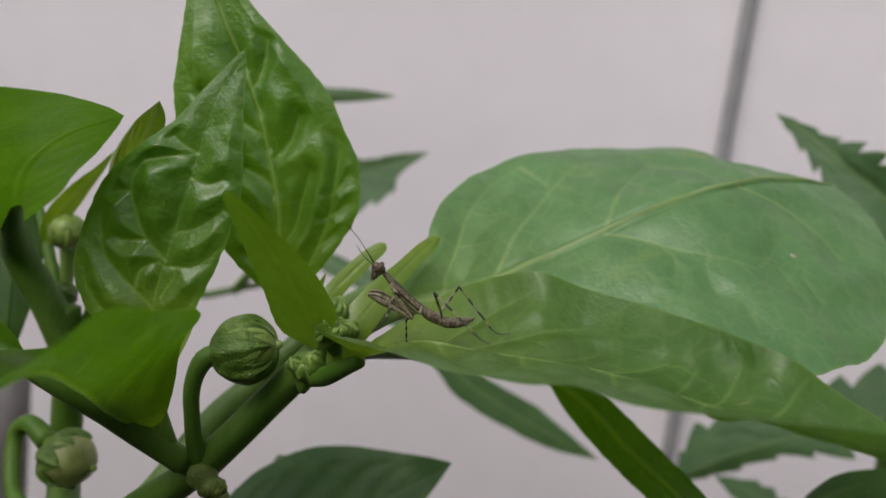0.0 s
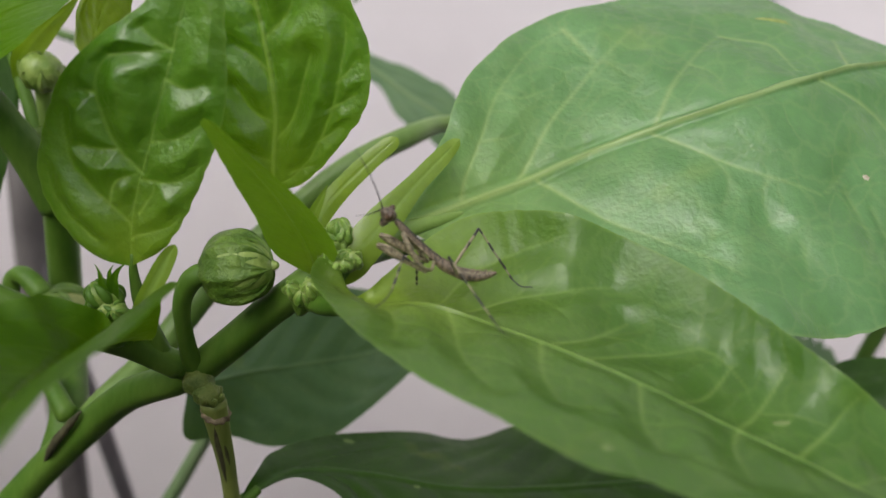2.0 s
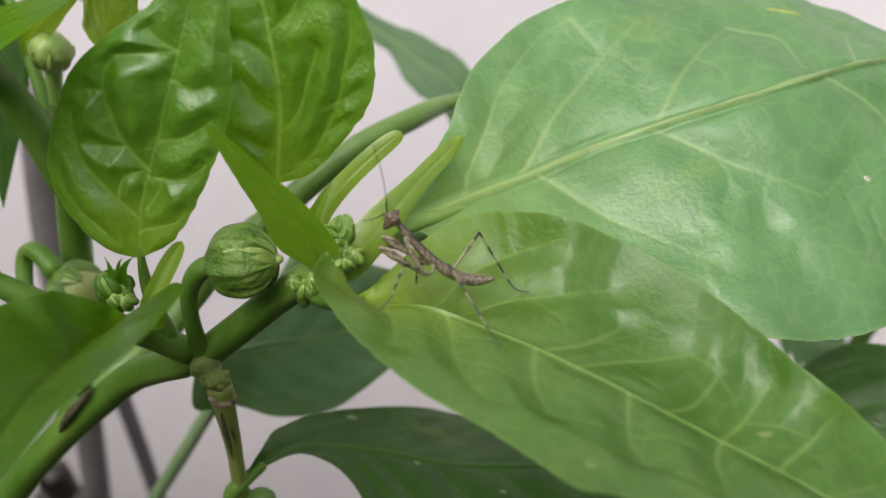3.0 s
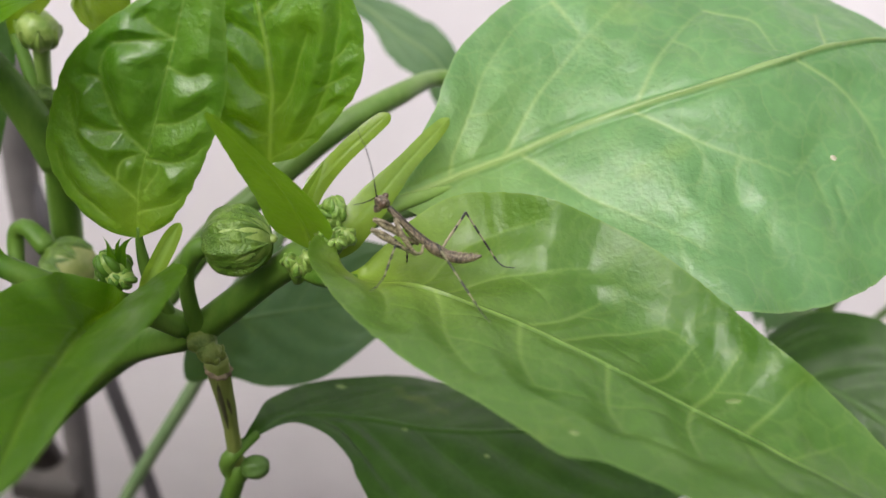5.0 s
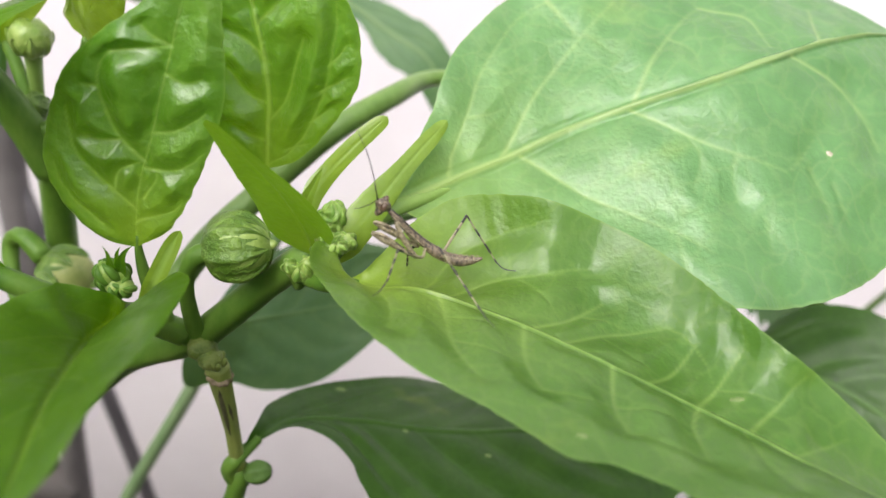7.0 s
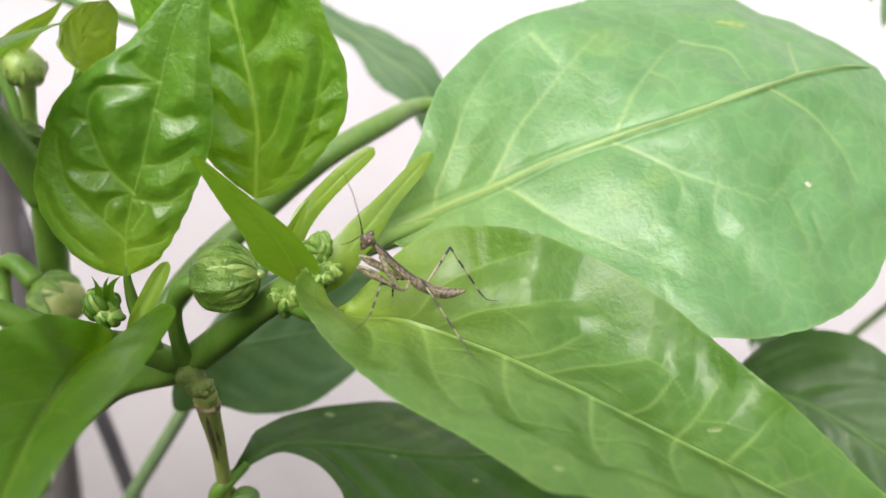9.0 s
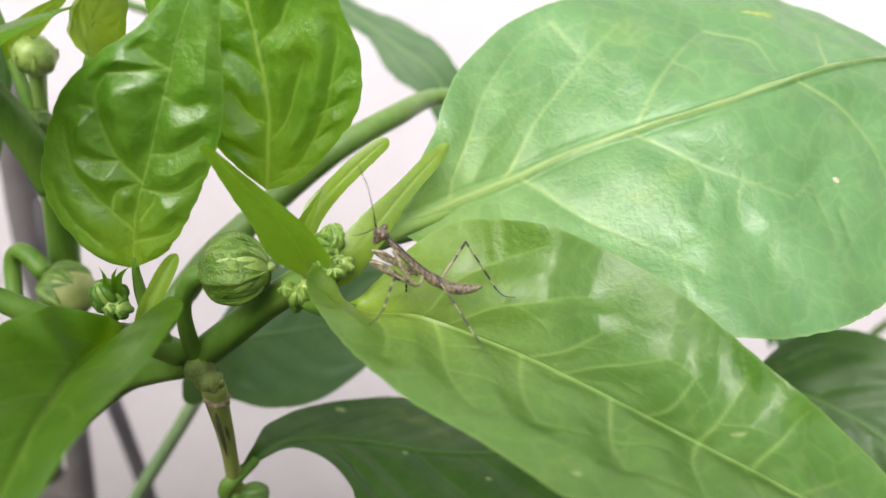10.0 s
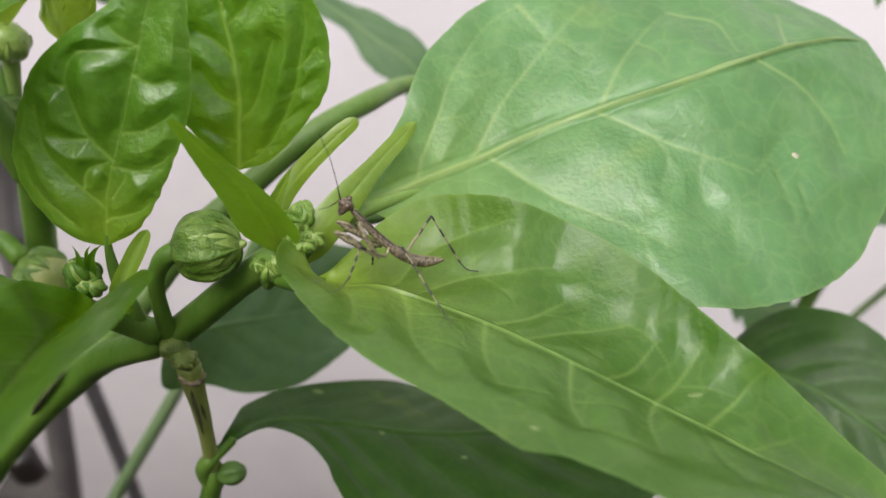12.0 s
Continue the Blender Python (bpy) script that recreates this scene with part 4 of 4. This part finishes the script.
lance("leaf", [(18.9, 23.7, -15.4), (26.5, 21, -19), (33, 18, -24), (41, 13, -29), (45.5, 10, -32), (51, 6, -38)], 3.6, (0.75, 0.2, 0.55), LEAF_FOLD, plant, 0.15, nu=80, nv=20, quilt=0.1, veins=5, seed=33,
      profile=(0.85, 1.0, 1.0, 0.9, 0.6), face=(0, -1, 0.4), label="narrow dark leaf under the broad one")
tube("petiole", [(-12.5, -8.5, -7.5), (-7, 4, -10), (4, 18, -13), (13, 24, -13.8), (18.9, 23.7, -15.4)], [1.2, 1.0, 0.9, 0.8, 0.7], STEM_DARK, plant, 30, 10)

# ---- scars and specks on the blades ----
SCAR = plain_material("yellow_scar", (0.17, 0.25, 0.05), (0.30, 0.36, 0.09), 1400, 0.6, 0.6, 0.0002)
FAINT = plain_material("faint_scar", (0.11, 0.18, 0.045), (0.17, 0.235, 0.07), 1400, 0.6, 0.6, 0.0002)
SPECK = plain_material("dry_speck", (0.34, 0.30, 0.20), (0.5, 0.46, 0.36), 1500, 0.7, 0.6, 0.0002)


def leaf_spot(blade, p, long, short, material, label, seed):
    """A small flat scar with a ragged outline, lying on the blade near the given place."""
    rng = random.Random(seed)
    want = at_mm(p) - plant.location
    q = min(blade.data.vertices, key=lambda w: (w.co - want).length_squared)
    up = q.normal if q.normal.z > 0 else -q.normal
    side = (Vector((1, 0.2, 0)) - up * up.x).normalized()
    fore = up.cross(side).normalized()
    turn = rng.uniform(-0.25, 0.25)
    skin = BVHTree.FromPolygons([v.co for v in blade.data.vertices], [p.vertices for p in blade.data.polygons])
    verts, faces, n = [q.co + up * 0.00012], [], 18
    for ring, high in ((0.6, 0.0001), (1.0, 0.00002)):
        for k in range(n):
            a = 2 * math.pi * k / n
            r = ring * (0.75 + 0.4 * rng.random())
            e = side * (long * r * math.cos(a)) + fore * (short * r * math.sin(a))
            e = Matrix.Rotation(turn, 3, up) @ e
            hit = skin.find_nearest(q.co + e * 0.001)
            lift = hit[1] if hit[1].dot(up) > 0 else -hit[1]
            verts.append(hit[0] + lift * high)
    for k in range(n):
        m = (k + 1) % n
        faces += [(0, 1 + k, 1 + m), (1 + k, 1 + n + k, 1 + n + m, 1 + m)]
    return mesh_object("leaf_spot", verts, faces, material, plant, label)


leaf_spot(broad_leaf, (39.7, 32, 23.2), 2.9, 0.75, SCAR, "yellow scar on the leaf", 1)
leaf_spot(broad_leaf, (48.5, 11.4, 7), 0.5, 0.4, SPECK, "tiny pale dry speck on the leaf", 2)
leaf_spot(trough_leaf, (29.7, -28.9, 0.5), 0.7, 0.35, FAINT, "yellow scar on the leaf", 3)
leaf_spot(trough_leaf, (12.5, -40, 2), 0.5, 0.3, FAINT, "yellow scar on the leaf", 4)
leaf_spot(lower_leaf, (-7.9, 9.7, -49.0), 1.0, 0.7, FAINT, "yellow scar on the leaf", 5)
leaf_spot(lower_leaf, (3.8, 4.8, -49.0), 0.6, 0.4, FAINT, "yellow scar on the leaf", 6)
leaf_spot(lower_leaf, (17.7, 3.8, -49.0), 0.6, 0.4, FAINT, "yellow scar on the leaf", 7)
# ---- the pot ----


def flower_pot(x, y, rim, height, label):
    pot = thing("flower_pot", label, "pot", (x, y, -0.35))
    bm = bmesh.new()
    prof = [(0.0, 0.0), (rim * 0.74, 0.0), (rim * 0.78, 0.004), (rim * 0.97, height - 0.03), (rim, height - 0.028), (rim * 1.03, height - 0.002), (rim * 1.01, height), (rim * 0.97, height - 0.003), (rim * 0.93, height - 0.04)]
    prof.append((rim * 0.92, height - 0.06))
    rings = []
    for r, z in prof[1:]:
        rings.append([bm.verts.new((r * math.cos(2 * math.pi * s / 48), r * math.sin(2 * math.pi * s / 48), z)) for s in range(48)])
    for r1, r2 in zip(rings, rings[1:]):
        for s in range(48):
            bm.faces.new((r1[s], r1[(s + 1) % 48], r2[(s + 1) % 48], r2[s]))
    bm.faces.new(list(reversed(rings[0])))
    me = bpy.data.meshes.new("body")
    bm.to_mesh(me)
    bm.free()
    me.materials.append(POT_BROWN)
    for q in me.polygons:
        q.use_smooth = True
    ob = new("body", me)
    ob.parent = pot
    bm = bmesh.new()
    bmesh.ops.create_circle(bm, cap_ends=True, segments=48, radius=rim * 0.925)
    bmesh.ops.subdivide_edges(bm, edges=bm.edges[:], cuts=1)
    top = bmesh.ops.extrude_face_region(bm, geom=bm.faces[:])
    for q in top["geom"]:
        if isinstance(q, bmesh.types.BMVert):
            q.co.z += height - 0.045
    for q in bm.verts:
        if q.co.z < 0.001:
            q.co.z = height - 0.058
    me = bpy.data.meshes.new("soil")
    bm.to_mesh(me)
    bm.free()
    me.materials.append(SOIL)
    ob = new("soil", me)
    ob.parent = pot
    return pot


flower_pot(-0.09, 0.02, 0.14, 0.20, "dark brown plastic pot holding the pepper plant")

# ---- a neighbouring plant with toothed leaves, close to the wall ----
neighbour = thing("tomato_plant", "blurred green plant with toothed leaves near the wall", "plant", (0.15, 0.14, -0.2))
tube("stem", [(150, 140, -805), (152, 141, -500), (148, 138, -250), (140, 125, -100), (128, 105, -20), (122, 96, 30), (118, 92, 70)], [5.5, 5, 4.5, 3.8, 3, 2.4, 1.6], STEM_DARK, neighbour, 70, 12)
leaf("leaf", [(118, 92, 12), (108, 96, 20), (97, 102, 28), (90, 107, 34), (83, 111.5, 38.5)], [(115, 90, 22), (106, 93, 30.5), (100, 100, 34), (96, 103, 34), (89, 108, 37)],
     [(112, 90, 6), (103, 92, 11), (96, 99, 17), (92, 103.5, 24.5), (88, 107.5, 31)], LEAF_HAZY, neighbour, 90, 24, (0, -1, 0.4), veins=5, quilt=0.3, seed=41, teeth=0.45,
     label="toothed leaf out of focus")
tube("petiole", [(126, 100, 5), (122, 96, 8), (118, 92, 12)], [1.3, 1.1, 0.8], STEM_DARK, neighbour, 10, 8)
leaf("leaf", [(156.8, 124, -27.6), (137.2, 121.2, -41.6), (117.6, 132.4, -55.6), (100.8, 140.8, -68.2), (86.1, 146.4, -81.5)], [(145.6, 110, -41.6), (128.8, 118.4, -55.6), (114.8, 133.8, -64), (99.4, 143.6, -76.6)], [(145.6, 129.6, -24.8), (123.2, 138, -38.8), (103.6, 146.4, -51.4), (89.6, 150.6, -64)],
     LEAF_HAZY, neighbour, 90, 24, (0, -0.6, 1), veins=5, quilt=0.3, seed=43, teeth=0.35, label="toothed leaf out of focus")
leaf("leaf", [(151.2, 145, -100.4), (134.4, 132.4, -94.8), (117.6, 126.8, -83.6), (105, 129.6, -75.2), (93.1, 131.7, -71.7)], [(140, 132.4, -106), (126, 121.2, -100.4), (112, 121.2, -89.2)], [(142.8, 149.2, -92), (126, 140.8, -82.2), (110.6, 135.2, -73.1)],
     LEAF_HAZY, neighbour, 60, 18, (0, -0.6, 1), veins=5, quilt=0.3, seed=45, teeth=0.35, label="toothed leaf out of focus")
tube("petiole", [(144, 131, -160), (172, 150, -118), (182, 140, -62), (172, 128, -32), (156.8, 124, -27.6)], [1.8, 1.5, 1.3, 1.1, 0.8], STEM_DARK, neighbour, 18, 8)
tube("petiole", [(144, 131, -160), (152, 142, -130), (151.2, 145, -100.4)], [1.6, 1.3, 0.8], STEM_DARK, neighbour, 14, 8)
flower_pot(0.15, 0.14, 0.12, 0.20, "dark plastic pot holding the plant with toothed leaves")

climber = thing("second_tomato_plant", "blurred green plant with lobed leaves behind the pepper", "plant", (-0.42, 0.24, -0.2))
tube("stem", [(-420, 240, -805), (-424, 240, -500), (-415, 238, -300), (-370, 226, -170), (-270, 200, -80), (-170, 182, -48), (-110, 160, -43), (-76.9, 146.4, -40.1), (-59.4, 152, -36), (-51, 160, -22), (-50, 167, -5)], [5.5, 5, 4.5, 3.8, 3, 2.6, 2.4, 2.2, 2.0, 1.6, 1.0], STEM_DARK, climber, 60, 12)
leaf("leaf", [(-50, 168, -4), (-40, 167, 0), (-30, 167.5, 5), (-20, 169, 10), (-9, 170, 15)], [(-46, 166, -14), (-38, 161, -14), (-29, 161, -8), (-19.5, 163, -1), (-18, 167, 6)],
     [(-47, 170, 6), (-38, 170, 10), (-30, 168, 10), (-20, 169, 13)], LEAF_HAZY, climber, 90, 24, (0, -1, 0.4), veins=5, quilt=0.3, seed=47, teeth=0.2, label="lobed leaf out of focus")
leaf("leaf", [(-54, 160, 20), (-47, 148, 27), (-41, 146, 29), (-31, 148, 30), (-20.5, 149, 31.2)], [(-48, 147, 24), (-41, 146, 26.3), (-31.5, 148, 28.3)], [(-48, 150, 30), (-41, 147, 31.2), (-31, 148, 31.8)],
     LEAF_HAZY, climber, 60, 16, (0, -0.5, 1), veins=5, quilt=0.2, seed=49, label="narrow leaf out of focus")
tube("petiole", [(-51.5, 159, -24), (-55, 163, -6), (-56, 163, 8), (-54, 160, 20)], [1.1, 1.0, 0.9, 0.7], STEM_DARK, climber, 10, 8)
leaf("leaf", [(-44, 139, -19), (-26, 136, -25), (-13.5, 132, -29.5), (-1.5, 128.5, -34), (10, 124.5, -48.5), (24, 123.5, -56), (38, 122.5, -62), (54.6, 122, -68)],
     [(-36, 136, -25), (-22.8, 133.5, -29.1), (-15.3, 128.5, -35.8), (-4.2, 125, -39.9), (5, 124.4, -50.6), (14, 123.5, -57.4), (37.3, 122.2, -66)],
     [(-38, 140, -18), (-26.3, 138, -21.5), (-11.9, 136, -23.4), (1.6, 132, -28.8), (16.1, 124.7, -46.5), (34, 124, -54.7)],
     LEAF_HAZY, climber, 100, 22, (0, -0.8, 0.7), veins=6, quilt=0.3, seed=51, teeth=0.08, label="long hanging leaf out of focus")
tube("petiole", [(-66, 149, -38), (-58, 146, -28), (-44, 139, -19)], [1.6, 1.3, 0.8], STEM_DARK, climber, 20, 8)
flower_pot(-0.42, 0.24, 0.12, 0.20, "dark plastic pot holding the plant with lobed leaves")

# ---- a metal stand by the wall ----
stand = thing("plant_stand", "grey metal stand with a slanting dark leg by the wall", "stand", (-0.155, 0.2, -0.35))
tube("post", [(-135, 200, -950), (-150, 200, -320), (-163, 200, -180), (-165, 200, -95)], [7, 7, 7, 7], POST_GREY, stand, 30, 14)
tube("leg", [(38, 200, -950), (-111.3, 200, -343.4), (-125.6, 200, -285.5), (-162, 200, -150)], [4, 4, 4, 4], DARK_ROD, stand, 30, 14, label="dark slanting leg")

box_object("rail", (-0.03, -0.012, 0.588), (0.008, 0.012, 0.606), RAIL_BROWN, 0.002, stand, "dark grey-brown cross rail")
tube("joint", [(-178, 206, -330), (-171, 206, -350), (-168, 206, -380)], [9, 9, 9], SHELL_DARK, stand, 12, 14, label="dark rubber joint")

# ---- the mantis ----
MANTIS_BASE = at_mm((0, -19, 0))
mantis = thing("mantis", "tiny brown mantis nymph with banded legs standing on a leaf", "insect", MANTIS_BASE)
M0 = np.array(MANTIS_BASE)


def limb(name, points, radii, material, parent, sides=10, n=16, label=""):
    v, f = tube_shape(points, radii, n, sides)
    return mesh_object(name, [p - M0 for p in v], f, material, parent, label)


def shell(name, shape, material, parent, label=""):
    v, f = shape
    return mesh_object(name, [p - M0 for p in v], f, material, parent, label)


limb("prothorax", [(-5.55, -17, 5.25), (-4.8, -17, 4.65), (-3.4, -17, 3.6), (-2, -17, 2.7), (-0.8, -17, 1.95)], [0.27, 0.42, 0.40, 0.40, 0.48], SHELL, mantis, 16, 34)
limb("thorax", [(-1.1, -17, 2.1), (-0.1, -17, 1.6), (1.2, -17, 1.15)], [0.47, 0.62, 0.56], SHELL, mantis, 16, 18)
abdomen = limb("abdomen", [(0.9, -17, 1.25), (2, -17, 1.05), (3.2, -17, 1.2), (4.1, -17, 1.55), (4.85, -17, 1.98)], [0.5, 0.62, 0.58, 0.42, 0.12], SHELL, mantis, 18, 34)
for k in range(6):
    c = 1.25 + 0.56 * k
    z = 1.12 + 0.05 * k + 0.012 * k * k
    shell("segment_band", ball_shape((c, -17, z), (0.64 - 0.045 * k, 0.64 - 0.045 * k, 0.09), (1, 0, 0.02 + 0.09 * k), 20, 8), SHELL_PALE, abdomen)
    for y in (-17.42, -16.58):
        shell("pale_spot", ball_shape((c + 0.26, y, z + 0.36 - 0.03 * k), (0.06, 0.06, 0.17), (1, 0, 0.05 + 0.09 * k), 10, 6), LEG_PALE, abdomen)
limb("side_line", [(-5.2, -17.38, 4.92), (-4.2, -17.42, 4.15), (-2.8, -17.42, 3.15), (-1.2, -17.5, 2.15)], [0.06, 0.09, 0.09, 0.05], SHELL_PALE, mantis, 8, 22, "pale line along the flank")
limb("back_stripe", [(-5.4, -17.05, 5.4), (-4.5, -17.08, 4.72), (-3, -17.08, 3.6), (-1.4, -17.1, 2.6), (0.4, -17.1, 1.8)], [0.10, 0.2, 0.19, 0.2, 0.12], SHELL_DARK, mantis, 8, 24, "dark stripe along the back")
head = shell("head", joined(ball_shape((-6.35, -17, 5.6), (0.52, 0.82, 0.72), (0.35, 0, 0.94), 20, 14, 0, 6, -0.25), ball_shape((-6.62, -17, 4.85), (0.34, 0.42, 0.55), (0.35, 0, 0.94), 14, 10, 0, 6, -0.3)), SHELL, mantis)
shell("eye", ball_shape((-6.2, -17.72, 5.9), (0.38, 0.34, 0.52), (0.45, 0, 0.9), 16, 12), EYE_BROWN, head)
shell("eye", ball_shape((-6.2, -16.28, 5.9), (0.38, 0.34, 0.52), (0.45, 0, 0.9), 16, 12), EYE_BROWN, head)
long_antenna = limb("antenna", [(-6.95, -17.2, 6.3), (-7.7, -17.3, 8.6), (-8.7, -17.2, 10.9), (-9.4, -17.1, 12.0), (-10.0, -17, 13.0)], [0.085, 0.055, 0.045, 0.04, 0.028], SHELL_DARK, head, 6, 24)
short_antenna = limb("antenna", [(-7.0, -16.8, 6.0), (-7.6, -16.6, 5.2), (-8.3, -16.4, 4.5), (-9.0, -16.2, 4.0)], [0.07, 0.05, 0.038, 0.025], SHELL_DARK, head, 6, 20)


def foreleg(y, name="foreleg"):
    """A folded grasping leg: coxa, spined femur and tibia."""
    leg = limb(name, [(-4.7, y * 0.5 - 8.5, 4.4), (-3.6, y, 3.0), (-2.5, y, 1.75), (-1.75, y, 1.1)], [0.22, 0.30, 0.24, 0.18], SHELL_PALE, mantis)
    limb("femur", [(-1.75, y, 1.1), (-3.0, y - 0.1, 1.55), (-4.4, y - 0.1, 2.15), (-5.6, y - 0.1, 2.6), (-6.8, y, 2.95)], [0.17, 0.2, 0.36, 0.45, 0.24], SHELL_PALE, leg, 14, 26)
    limb("tibia", [(-6.8, y - 0.15, 2.95), (-6.0, y - 0.3, 3.12), (-5.0, y - 0.3, 2.85), (-4.3, y - 0.2, 2.5)], [0.2, 0.2, 0.14, 0.07], SHELL_PALE, leg)
    for u in (0.35, 0.6):
        c = (-4.2 - 2.4 * u, y - 0.1, 2.07 + 0.9 * u)
        shell("leg_band", ball_shape(c, (0.44, 0.44, 0.13), (-0.93, 0, 0.36), 14, 6), SHELL, leg)
    for k in range(6):
        c = (-4.3 - 0.36 * k, y - 0.42, 2.36 + 0.13 * k)
        limb("spine", [c, (c[0] + 0.08, c[1] - 0.12, c[2] + 0.2)], [0.045, 0.012], SHELL_DARK, leg, 5, 4)
    limb("tarsus", [(-4.3, y - 0.2, 2.5), (-3.8, y - 0.2, 2.2), (-3.3, y - 0.2, 2.05)], [0.08, 0.06, 0.04], SHELL_DARK, leg, 6)


foreleg(-18.1)
foreleg(-16.1)


walkers = []


def banded(name, joints, thick, dark=((0.55, 0.8),)):
    """A walking leg through its joints, pale with dark bands and a dark foot."""
    leg = limb(name, joints[:3], [thick * 1.5, thick * 1.45, thick * 0.95], LEG_PALE, mantis)
    limb("shin", joints[2:4], [thick * 0.8, thick * 0.65], LEG_PALE, leg)
    limb("tarsus", joints[3:], [thick * 0.65, thick * 0.6, thick * 0.45], SHELL_DARK, leg, 8)
    walkers.append(leg)
    for a, b, (s, e), r in ((1, 2, (0.42, 0.6), 1.42), (1, 2, (0.78, 1.0), 1.3), (2, 3, (0.0, 0.1), 1.05), (2, 3, (0.28, 0.44), 1.1), (2, 3, (0.6, 0.8), 1.1), (2, 3, (0.93, 1.0), 1.0)):
        p, q = np.array(joints[a], float), np.array(joints[b], float)
        limb("leg_band", [tuple(p + (q - p) * s), tuple(p + (q - p) * (s + e) / 2), tuple(p + (q - p) * e)], [thick * r] * 3, SHELL_DARK, leg, 8, 8)


banded("hind_leg", [(0.8, -16.6, 1.2), (0.8, -16.2, 1.5), (2.5, -12.6, 4.0), (6.8, -14.6, 0.25), (7.7, -15, -0.1), (8.9, -15.4, 0.25)], 0.105)
banded("hind_leg", [(1.0, -17.4, 1.2), (0.9, -18.2, 1.9), (-0.2, -20.6, 4.45), (4.5, -25.4, 1.9), (5.15, -26.3, 1.7), (5.9, -27.2, 1.65)], 0.105)
banded("middle_leg", [(-1.3, -17.4, 2.0), (-1.6, -18.6, 1.6), (-4.2, -21.6, 4.0), (-4.6, -23.6, 1.55), (-5.1, -24.4, 0.85), (-5.7, -25, 0.5)], 0.11)
banded("middle_leg", [(-1.5, -16.6, 1.8), (-1.7, -15.8, 1.2), (-2.8, -14.6, -0.4), (-2.4, -13.8, -3.0), (-2.4, -13.6, -3.6), (-2.7, -13.5, -4.2)], 0.11)


def about(p, turn, shift=(0, 0, 0)):
    """A turn about a place given in the mantis's own millimetres, then a shift, as a matrix."""
    o = at_mm(p) - MANTIS_BASE
    return Matrix.Translation(o + Vector(shift) * 0.001) @ turn @ Matrix.Translation(-o)


def motions():
    """The mantis raises itself on its legs, sways, and swings its feelers; its feet stay behind the body's sway."""
    sway = [(0.0, -0.50, -0.58, 1.8), (0.5, -0.85, -0.42, 3.5), (1.0, -0.79, -0.45, 3.4), (1.5, -0.29, -0.31, 0.8), (2.0, -0.10, -0.10, 0.9), (2.5, -0.02, 0.07, 1.5), (3.0, -0.02, -0.10, 2.4),
            (4.0, -0.04, -0.07, 1.6), (5.5, -0.06, -0.04, 0.9), (6.5, -0.24, 0.06, 2.1), (8.5, -0.10, -0.08, 1.6), (10.5, 0.01, -0.20, 1.2), (12.0, -0.39, -0.27, 3.2)]
    walk(mantis, [(t, Matrix.Translation(MANTIS_BASE + Vector((x, 0, z)) * 0.001) @ Matrix.Rotation(radians(a), 4, "Y")) for t, x, z, a in sway])
    for leg in walkers:
        walk(leg, [(t, Matrix.Translation(Vector((x, 0, z)) * -0.0006)) for t, x, z, a in sway])
    nod = [(0.0, 2), (0.7, 0), (1.5, -2), (2.5, 3), (3.0, 4), (5.0, 0), (6.0, 2), (7.0, -1), (9.0, 1), (10.5, 2), (12.0, -2)]
    walk(head, [(t, about((-6.3, -17, 5.3), Matrix.Rotation(radians(a), 4, "Y"))) for t, a in nod])
    tilt = [(0.0, 52), (0.7, 46), (1.5, 18), (2.0, 24), (2.5, 20), (3.0, 8), (5.0, 0), (6.0, 3), (7.0, -2), (9.0, 6), (10.0, 5), (11.0, 0), (12.0, 2)]
    walk(long_antenna, [(t, about((-6.95, -17.2, 6.3), Matrix.Rotation(radians(a), 4, "X"))) for t, a in tilt])
    curl = [(0.0, 82), (0.7, 74), (1.0, 58), (1.5, 25), (2.0, 12), (3.0, 0), (5.0, 4), (6.0, -5), (7.0, 2), (9.0, -4), (10.5, 5), (12.0, 0)]
    walk(short_antenna, [(t, about((-7.0, -16.8, 6.0), Matrix.Rotation(radians(a), 4, "Y"))) for t, a in curl])


motions()
